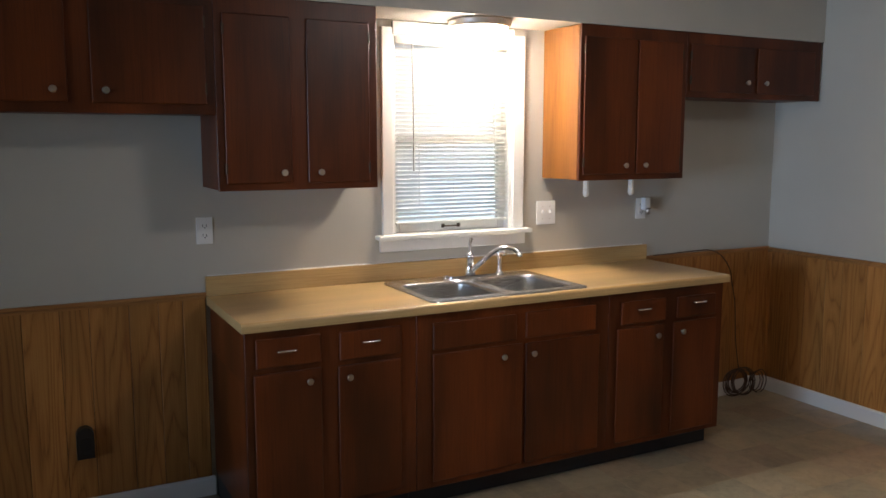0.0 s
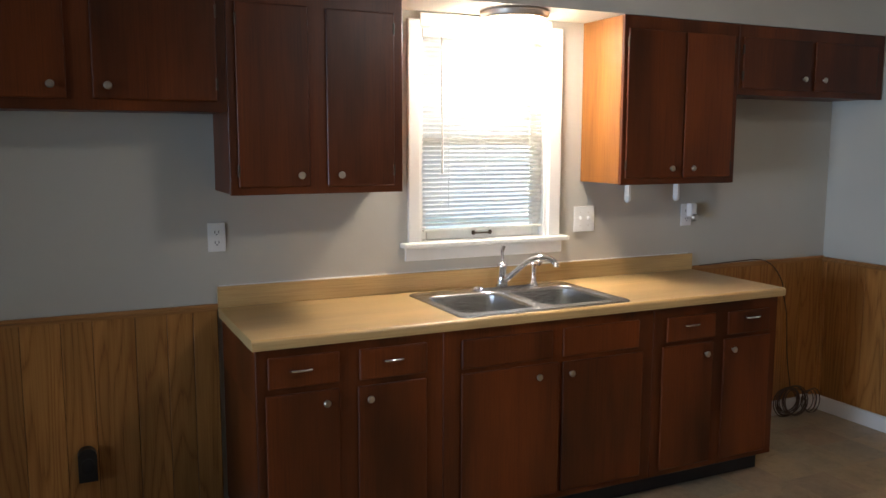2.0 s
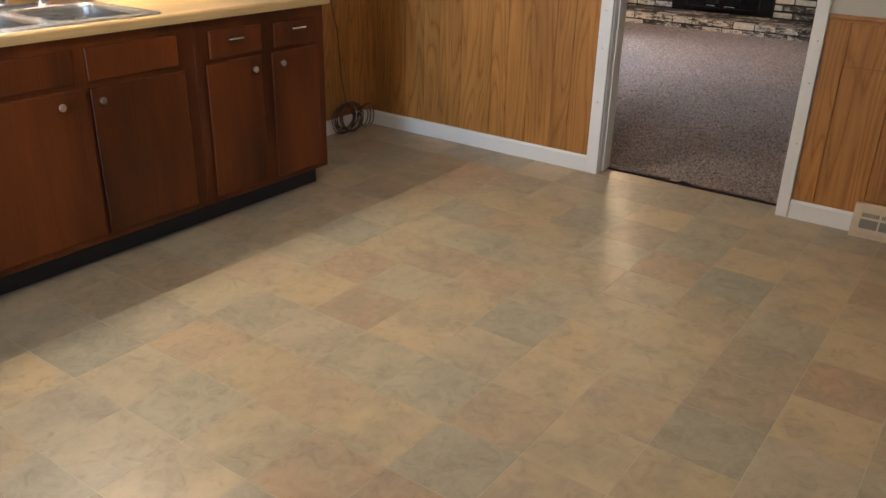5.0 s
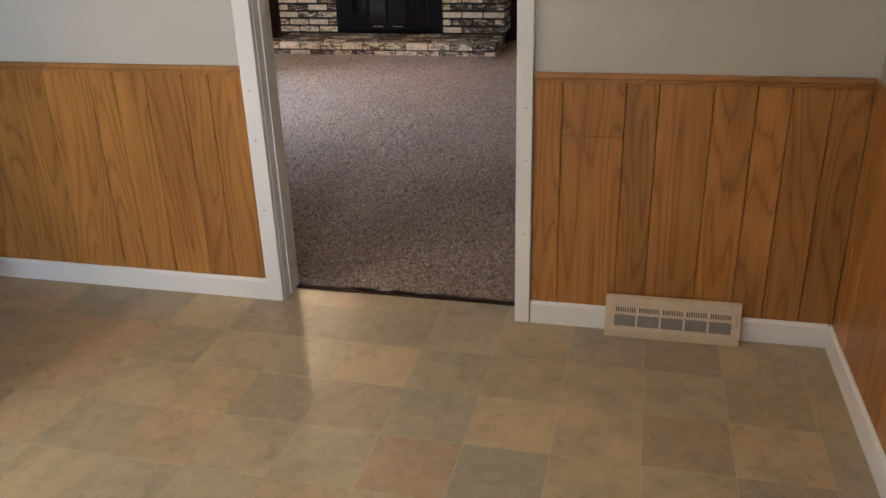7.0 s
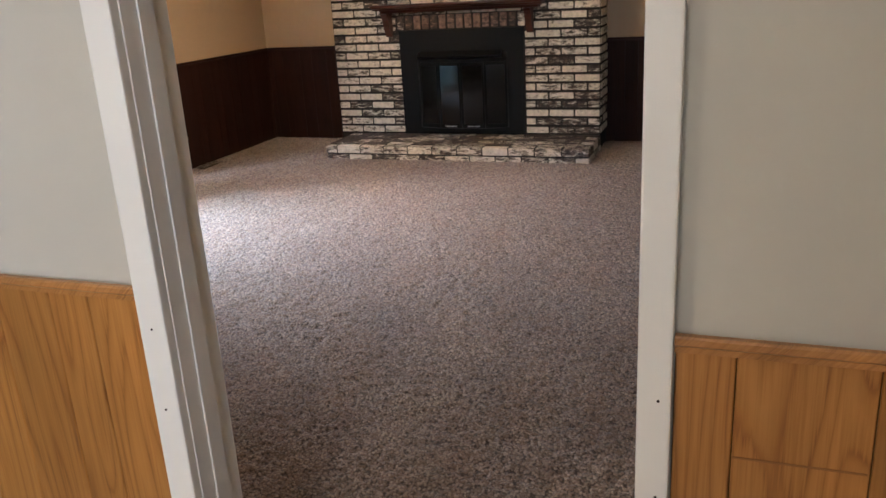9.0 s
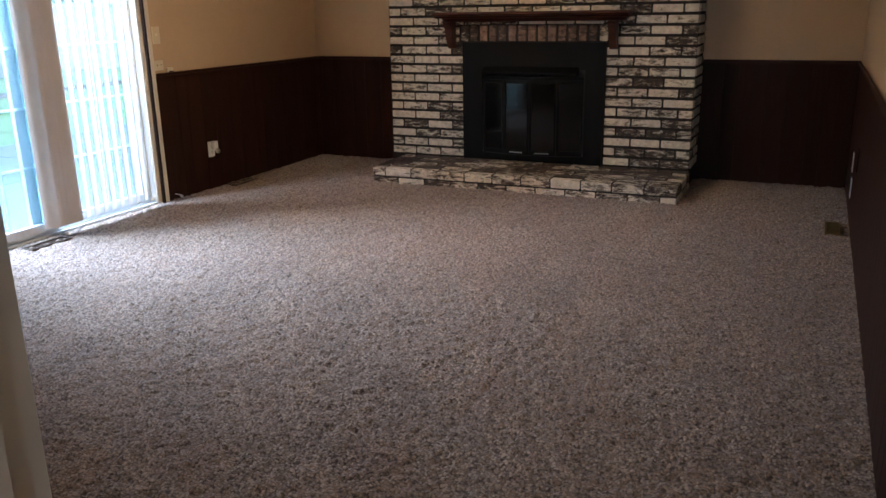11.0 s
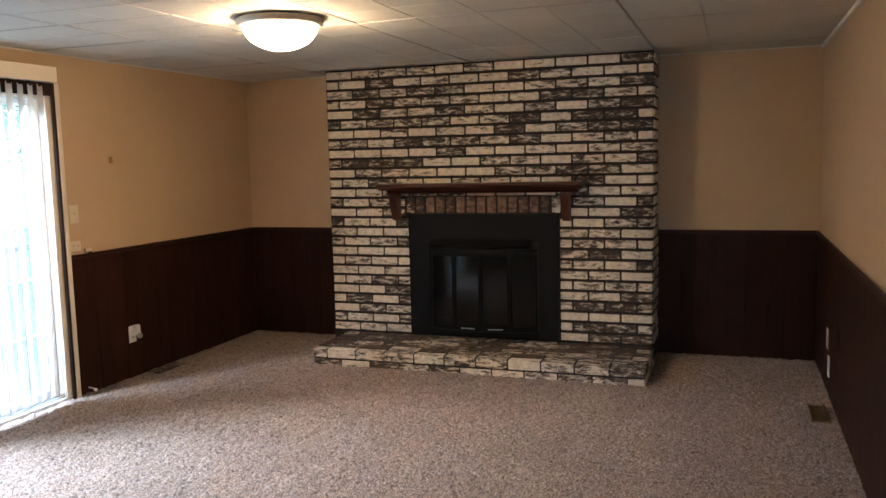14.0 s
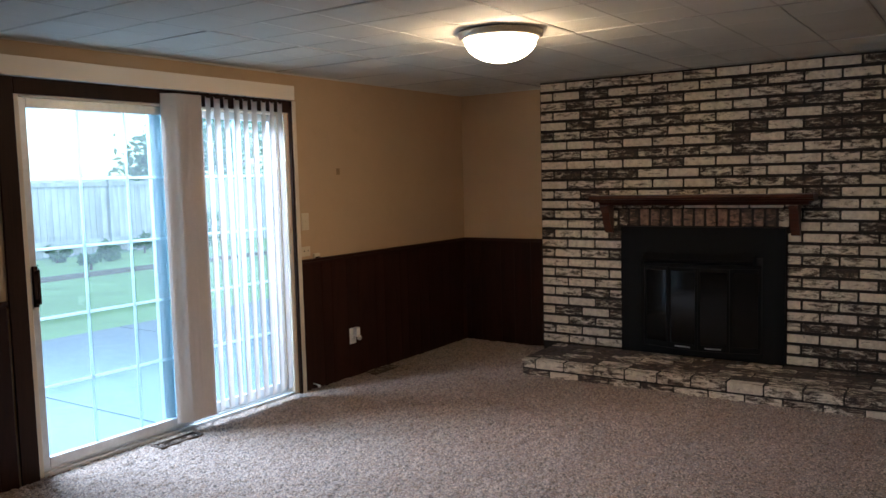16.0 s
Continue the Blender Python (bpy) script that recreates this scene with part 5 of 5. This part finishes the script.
IY0, IY1, IZ1 = 3.22, 4.352, 1.05
def insert():
    o = thing("fireplace_insert", (9.94, 3.785, HZ), "black steel fireplace insert with folding smoked glass doors", "fireplace insert")
    y0, y1, z0, z1 = 3.36, 4.19, 0.20, 0.85
    for r in ((IY0, y0, HZ + 0.0045, IZ1), (y1, IY1, HZ + 0.0045, IZ1), (y0, y1, z1, IZ1), (y0, y1, HZ + 0.0045, z0)):
        part("surround_panel", box(BX - 0.02, BX + 0.006, r[0], r[1], r[2], r[3]), BLACK_STEEL, o)
    part("firebox", boxes([(BX + 0.0065, BX + 0.0085, y0 - 0.01, y1 + 0.01, z0 - 0.01, z1 + 0.01)]), SLOT_BLACK, o)
    part("hood", prism([(BX - 0.0205, 0.80), (BX - 0.05, 0.80), (BX - 0.085, 0.815), (BX - 0.088, 0.828), (BX - 0.0205, 0.868)], "y", y0 + 0.05, y1 - 0.02), BLACK_STEEL, o)
    line = [(y1 - 0.012, BX - 0.012), (3.985, BX - 0.062), (3.775, BX - 0.085), (3.565, BX - 0.062), (y0 + 0.012, BX - 0.012)]
    low = [(BX - 0.0205, y0 + 0.01)] + [(x - 0.012, y) for y, x in line[::-1]] + [(BX - 0.0205, y1 - 0.01)]
    part("bottom_rail", prism(low, "z", 0.165, 0.195), BLACK_STEEL, o)
    part("top_rail", prism(low, "z", 0.772, 0.798), BLACK_STEEL, o)
    for (ya, xa), (yb, xb) in zip(line, line[1:]):
        d = Vector((xb - xa, yb - ya, 0))
        n = d.length
        d.normalize()
        out = Vector((-abs(d.y), d.x * (1 if d.y < 0 else -1), 0))
        ang = math.atan2(d.y, d.x)
        m = pose(xa, ya, 0, 0, 0, math.degrees(ang))
        fr = boxes([(0.003, 0.018, -0.006, 0.006, 0.197, 0.77), (n - 0.018, n - 0.003, -0.006, 0.006, 0.197, 0.77), (0.0185, n - 0.0185, -0.006, 0.006, 0.197, 0.235), (0.0185, n - 0.0185, -0.006, 0.006, 0.745, 0.77)], 0.001)
        bmesh.ops.transform(fr, matrix=m, verts=fr.verts)
        leaf = part("door_leaf", fr, BLACK_STEEL, o)
        gl = box(0.016, n - 0.016, -0.002, 0.002, 0.233, 0.747)
        bmesh.ops.transform(gl, matrix=m, verts=gl.verts)
        part("pane", gl, SMOKED, leaf, "smoked glass pane")
        if n and 3.5 < (ya + yb) / 2 < 4.0:
            sl = bmesh.new()
            for k in range(9):
                box(0.05 + k * 0.0125, 0.058 + k * 0.0125, -0.0075, -0.0062, 0.21, 0.219, bm=sl)
                box(0.05 + k * 0.0125, 0.058 + k * 0.0125, 0.0062, 0.0075, 0.21, 0.219, bm=sl)
            bmesh.ops.transform(sl, matrix=m, verts=sl.verts)
            # pale metal puts the lamp's glint into the slots' colour
            part("air_slot", sl, ALUMINIUM, leaf, "row of air slots, lamp glint painted pale")


insert()

# ---- outdoors ----
solid("ground", boxes([(-80, 110, 6.1, 160, -0.6, -0.14), (-80, -4.7, -60, 6.1, -0.6, -0.14), (10.5, 110, -60, 6.1, -0.6, -0.14), (-4.7, 10.5, -60, -1.75, -0.6, -0.14)]), LAWN, "patchy green lawn", "ground")
pslab = thing("patio_slab", (8.2, 8.2, -0.14), "grey concrete patio slabs", "patio", kind="structure")
for x0 in (5.4, 7.45, 9.5, 11.55):
    for y0 in (6.1, 7.98):
        part("slab", box(x0, x0 + 2.03, y0, y0 + 1.86, -0.139, -0.06, 0.006), CONCRETE, pslab)
solid("floor_slab", boxes([(-4.6, LX + 0.12, -1.7, 6.095, -0.3, -0.012)]), CONCRETE, "concrete floor slab under the rooms", "floor")

fence = thing("fence", (16.0, 19.3, -0.14), "weathered grey board fence at the back of the lawn", "fence")
fb = mesh_from(box(0, 0.143, -0.01, 0.01, 0, 1.66, 0.003, 1), "board", FENCE_WOOD)
fp = mesh_from(box(-0.05, 0.05, -0.06, 0.04, 0, 1.8, 0.006, 1), "post", FENCE_WOOD)
for k in range(150):
    piece("board", fb, fence, (6.0 + 0.15 * k, 19.3, -0.12 + 0.012 * ((k * 7) % 5)))
for k in range(10):
    piece("post", fp, fence, (6.2 + 2.4 * k, 19.24, -0.14))
for z in (0.16, 1.46):
    part("rail", box(6.0, 28.5, 19.25, 19.285, z, z + 0.09, 0.003, 1), FENCE_WOOD, fence)
timber = thing("landscape_timber", (13.0, 15.3, -0.14), "weathered landscape timber edging the bed", "timber")
part("beam", box(9.0, 20.0, 15.25, 15.38, -0.15, -0.06, 0.012), TIMBER, timber)


def foliage(centre, size, count, leaf, seed):
    """A loose crown of many small leaves in clumps."""
    r = random.Random(seed)
    bm = bmesh.new()
    clumps = []
    for _ in range(max(5, count // 90)):
        while True:
            p = Vector((r.uniform(-1, 1), r.uniform(-1, 1), r.uniform(-1, 1)))
            if 0.3 < p.length < 1:
                break
        clumps.append(Vector((p.x * size[0], p.y * size[1], p.z * size[2])))
    for _ in range(count):
        c = r.choice(clumps)
        p = Vector(centre) + c + Vector((r.gauss(0, size[0] * 0.2), r.gauss(0, size[1] * 0.2), r.gauss(0, size[2] * 0.18)))
        u = Vector((r.gauss(0, 1), r.gauss(0, 1), r.gauss(0, 0.6))).normalized() * leaf * r.uniform(0.7, 1.4)
        w = u.cross(Vector((r.gauss(0, 1), r.gauss(0, 1), r.gauss(0, 1)))).normalized() * leaf * 0.45
        bm.faces.new([bm.verts.new(q) for q in (p - u, p + w - u * 0.1, p + u, p - w - u * 0.1)])
    return bm


def tree(x, y, h, spread, seed, label):
    t = thing("tree", (x, y, -0.14), label, "tree", "trees behind the fence")
    r = random.Random(seed)
    bm = tube([(x, y, -0.14), (x + r.uniform(-0.2, 0.2), y, h * 0.3), (x + r.uniform(-0.3, 0.3), y, h * 0.7)], [0.2, 0.14, 0.07], 8)
    for _ in range(6):
        a = r.uniform(0, 6.28)
        z = h * r.uniform(0.3, 0.6)
        tube([(x, y, z), (x + math.cos(a) * spread * 0.4, y + math.sin(a) * spread * 0.4, z + 0.6), (x + math.cos(a) * spread * 0.8, y + math.sin(a) * spread * 0.8, z + 1.2)], [0.07, 0.05, 0.02], 6, bm, 3)
    part("trunk", bm, BARK, t)
    part("crown", foliage((x, y, h * 0.68), (spread, spread, h * 0.36), 2600, 0.13, seed + 1), LEAF, t)


tree(19.6, 21.4, 3.0, 1.5, 12, "leafy green tree behind the fence")
tree(29.0, 30.0, 5.0, 2.4, 13, "leafy green tree behind the fence")
for k, (x, y, s) in enumerate(((13.4, 16.4, 0.17), (14.6, 17.6, 0.2), (15.8, 16.3, 0.16), (17.6, 18.6, 0.4), (12.2, 16.5, 0.2), (18.4, 18.7, 0.6), (13.9, 18.4, 0.22), (15.1, 18.5, 0.18), (16.6, 17.4, 0.2), (12.9, 18.2, 0.2), (16.2, 18.6, 0.24))):
    b = thing("shrub", (x, y, -0.14), "low leafy green shrub in the bed", "shrub", "shrubs by the fence")
    part("stem", tube([(x, y, -0.15), (x, y, s * 0.6 - 0.1)], [0.03, 0.01], 6), BARK, b)
    part("leaves", foliage((x, y, s * 0.75 - 0.1), (s, s * 0.7, s * 0.75), 500, 0.07, 40 + k), LEAF, b)

house = thing("neighbour_house", (2.5, 7.7, -0.14), "neighbouring house with pale blue lap siding", "house")
wl = part("wall", box(-6, 5.2, 7.62, 7.8, -0.14, 3.0), SIDING, house)
board = mesh_from(prism([(0.0, 0.0), (-0.022, 0.0), (-0.006, 0.19), (0.0, 0.19)], "x", -6, 5.2), "siding_board", SIDING)
for k in range(16):
    piece("siding_board", board, wl, (0, 7.619, -0.1 + 0.19 * k))
wnd = part("window", boxes([(2.72, 2.78, 7.575, 7.6, 0.9, 2.2), (3.5, 3.56, 7.575, 7.6, 0.9, 2.2), (2.7805, 3.4995, 7.575, 7.6, 2.14, 2.2), (2.7805, 3.4995, 7.575, 7.6, 0.9, 0.96)], 0.003), WHITE_PAINT, house)
part("pane", box(2.775, 3.505, 7.59, 7.596, 0.955, 2.145), BLIND, wnd)
part("roof", prism([(7.2, 2.95), (7.2, 3.1), (11.0, 5.0), (11.0, 2.95)], "x", -6.3, 5.35), ROOFING, house)

# ---- carpet ----
def carpet():
    x0, x1, y0, y1, cell = XW - 0.012, LX, LYS, LYN, 0.009
    nx, ny = int((x1 - x0) / cell), int((y1 - y0) / cell)
    rs = np.random.RandomState(5)
    h = rs.rand(nx + 1, ny + 1)
    h2 = (h + np.roll(h, 1, 0) + np.roll(h, 1, 1) + np.roll(np.roll(h, 1, 0), 1, 1)) / 4
    coarse = rs.rand(nx // 4 + 2, ny // 4 + 2)
    big = np.kron(coarse, np.ones((4, 4)))[:nx + 1, :ny + 1]
    for _ in range(3):
        big = (big + np.roll(big, 1, 0) + np.roll(big, -1, 0) + np.roll(big, 1, 1) + np.roll(big, -1, 1)) / 5
    z = 0.002 + 0.008 * h2 + 0.010 * h + 0.010 * (big - 0.5)
    z = np.clip(z, -0.004, 0.026)
    gx, gy = np.meshgrid(np.linspace(x0, x1, nx + 1), np.linspace(y0, y1, ny + 1), indexing="ij")
    gx = gx + (rs.rand(nx + 1, ny + 1) - 0.5) * cell * 0.7
    gy = gy + (rs.rand(nx + 1, ny + 1) - 0.5) * cell * 0.7
    gx = np.clip(gx, x0, x1)
    gy = np.clip(gy, y0, y1)
    co = np.stack([gx, gy, z], -1).reshape(-1, 3).astype(np.float32)
    i, j = np.meshgrid(np.arange(nx), np.arange(ny), indexing="ij")
    a = (i * (ny + 1) + j).ravel()
    quads = np.stack([a, a + ny + 1, a + ny + 2, a + 1], -1).astype(np.int32)
    me = bpy.data.meshes.new("carpet")
    me.vertices.add(len(co))
    me.vertices.foreach_set("co", co.ravel())
    me.loops.add(quads.size)
    me.loops.foreach_set("vertex_index", quads.ravel())
    me.polygons.add(len(quads))
    me.polygons.foreach_set("loop_start", np.arange(0, quads.size, 4, dtype=np.int32))
    me.update(calc_edges=True)
    me.polygons.foreach_set("use_smooth", np.ones(len(quads), bool))
    me.materials.append(CARPET)
    ob = new("floor_carpet", me)
    tagged(ob, "brown and grey flecked shaggy carpet", "carpet", "", "structure")


carpet()
solid("trim", box(XW - 0.03, XW - 0.0125, DOOR_A + 0.017, DOOR_B - 0.017, -0.003, 0.006, 0.002), DARK_TRIM, "dark carpet edge strip in the doorway", "trim")

# ---- bricks ----
BRICKS = {}


def brick_mesh(length, height, depth, material, seed, axis):
    """A brick with uneven edges; its length runs along y (front) or x (side)."""
    key = (round(length, 3), round(height, 3), round(depth, 3), material.name, seed, axis)
    if key not in BRICKS:
        r = random.Random(seed * 31 + int(length * 1000))
        bm = bmesh.new()
        l, d = (length, depth) if axis == "y" else (depth, length)
        x, y, z = (d, l, height) if axis == "y" else (length, depth, height)
        bmesh.ops.create_cube(bm, size=1.0)
        for v in bm.verts:
            v.co = Vector((v.co.x * x, v.co.y * y, v.co.z * z))
        bmesh.ops.bevel(bm, geom=list(bm.edges), offset=0.004, segments=1, affect="EDGES")
        for v in bm.verts:
            v.co += Vector((r.uniform(-1, 1), r.uniform(-1, 1), r.uniform(-1, 1))) * 0.0013
        BRICKS[key] = mesh_from(bm, "brick", material)
    return BRICKS[key]


def lay(parent, axis, start, end, z0, height, joint, module, shift, face, depth, material, rng, cuts=()):
    """One course: bricks along an axis between start and end, with gaps where a cut lies."""
    at = start - shift
    while at < end - 0.005:
        a, b = max(at, start), min(at + module, end)
        at += module
        spans = [(a, b)]
        for ca, cb in cuts:
            nxt = []
            for p, q in spans:
                if q <= ca or p >= cb:
                    nxt.append((p, q))
                else:
                    if p < ca:
                        nxt.append((p, ca))
                    if q > cb:
                        nxt.append((cb, q))
            spans = nxt
        for p, q in spans:
            length = q - p - joint * 0.85
            if length < 0.02:
                continue
            length = round(length / 0.004) * 0.004
            me = brick_mesh(length, height - joint * 1.25, depth, material, rng.randrange(3), axis)
            mid = (p + q) / 2
            off = rng.uniform(-0.0015, 0.0015)
            if axis == "y":
                piece("brick", me, parent, (face + depth / 2 + off, mid, z0 + height / 2))
            else:
                piece("brick", me, parent, (mid, face + depth / 2 + off, z0 + height / 2))


brng = random.Random(21)
ROWS_N, ROW0 = 27, 0.135
ROW = (LZ - 0.003 - ROW0) / ROWS_N
MOD = (BY1 - BY0) / 11
for k in range(ROWS_N):
    z = ROW0 + ROW * k
    cuts = []
    if z + ROW / 2 < 1.05:
        cuts = [(IY0 - 0.004, IY1 + 0.004)]
    elif z + ROW / 2 < 1.18:
        cuts = [(3.195, 4.382)]
    lay(core, "y", BY0 + 0.001, BY1 - 0.001, z, ROW, 0.0165, MOD, MOD / 2 if k % 2 else 0.0, BX, 0.03, BRICK_WASH, brng, cuts)
    lay(core, "x", BX + 0.034, LX - 0.003, z, ROW, 0.0165, 0.2225, 0.11 if k % 2 else 0.0, BY0, 0.03, BRICK_WASH, brng)
SOLDIERS = 15
for k in range(SOLDIERS):
    w = (4.38 - 3.197) / SOLDIERS
    y = 3.197 + w * (k + 0.5)
    mat = BRICK_WASH if k in (0, SOLDIERS - 1) else BRICK_DARK
    me = brick_mesh(round((w - 0.017) / 0.004) * 0.004, 0.118, 0.03, mat, k % 3, "y")
    piece("brick", me, core, (BX + 0.015, y, 1.117))
HMOD = (HY1 - HY0) / 10.5
lay(hcore, "y", HY0 + 0.001, HY1 - 0.001, 0.0, 0.058, 0.010, HMOD, HMOD / 2, HX + 0.002, 0.03, BRICK_WASH, brng)
lay(hcore, "y", HY0 + 0.001, HY1 - 0.001, 0.058, HZ - 0.058, 0.010, HMOD, 0.0, HX, 0.075, BRICK_WASH, brng)
for k in range(5):
    x = HX + 0.079 + k * 0.1005
    at = HY0 + 0.001 - (HMOD / 2 if k % 2 else 0)
    while at < HY1 - 0.02:
        a, b = max(at, HY0 + 0.001), min(at + HMOD, HY1 - 0.001)
        at += HMOD
        if b - a < 0.04:
            continue
        me = brick_mesh(round((b - a - 0.011) / 0.004) * 0.004, 0.03, 0.089, BRICK_SOOT, brng.randrange(3), "y")
        piece("brick", me, hcore, (x + 0.048, (a + b) / 2, HZ - 0.015 + brng.uniform(-0.001, 0.001)))
for k, z in enumerate((0.0, 0.058)):
    h = 0.058 if k == 0 else HZ - 0.058
    lay(hcore, "x", HX + (0.08 if k else 0.036), BX - 0.004, z, h, 0.010, 0.2225, 0.1 * k, HY0, 0.03, BRICK_WASH, brng)

# ---- kitchen floor ----
TILE = 0.249
kfloor = solid("floor_kitchen", boxes([(-4.5, XW - 0.031, YS - 0.1, YN, -0.011, -0.0009), (-4.5, 1.35, -1.6, YS - 0.1, -0.011, -0.0009)]), GROUT, "vinyl floor in slate-look tan and grey-green squares", "floor")
TILES = []
for s in range(3):
    r = random.Random(70 + s)
    bm = box(-TILE / 2 + 0.0011, TILE / 2 - 0.0011, -TILE / 2 + 0.0011, TILE / 2 - 0.0011, -0.0008, 0.0, 0.0005, 1)
    TILES.append(mesh_from(bm, "tile", VINYL_TILE))
far_tiles = bmesh.new()
trng = random.Random(6)
for i in range(-24, 13):
    for j in range(-12, 13):
        x, y = 1.24 + TILE * (i + 0.5), 1.12 + TILE * (j + 0.5)
        x0, x1, y0, y1 = x - TILE / 2, x + TILE / 2, y - TILE / 2, y + TILE / 2
        if x1 > XW - 0.03:
            x1 = XW - 0.031
        if y1 > YN:
            y1 = YN
        if x1 - x0 < 0.02 or y1 - y0 < 0.02 or x0 < -4.5 or y0 < -1.6:
            continue
        if x0 > 1.3 and y1 < YS:
            continue
        whole = x1 - x0 > TILE - 0.001 and y1 - y0 > TILE - 0.001
        if i >= -6 and j >= -2 and whole:
            piece("tile", TILES[trng.randrange(3)], kfloor, (x, y, 0), (0, 0, radians(90 * trng.randrange(4))))
        elif i >= -6 and j >= -3:
            me = mesh_from(box(x0 - x + 0.0011, x1 - x - 0.0011, y0 - y + 0.0011, y1 - y - 0.0011, -0.0008, 0.0, 0.0005, 1), "tile", VINYL_TILE)
            piece("tile", me, kfloor, (x, y, 0))
        else:
            box(x0 + 0.0009, x1 - 0.0009, y0 + 0.0009, y1 - 0.0009, -0.0011, 0.0, bm=far_tiles)
rest = part("tile_field", far_tiles, VINYL_TILE, kfloor)
tagged(rest, kind="stuff")
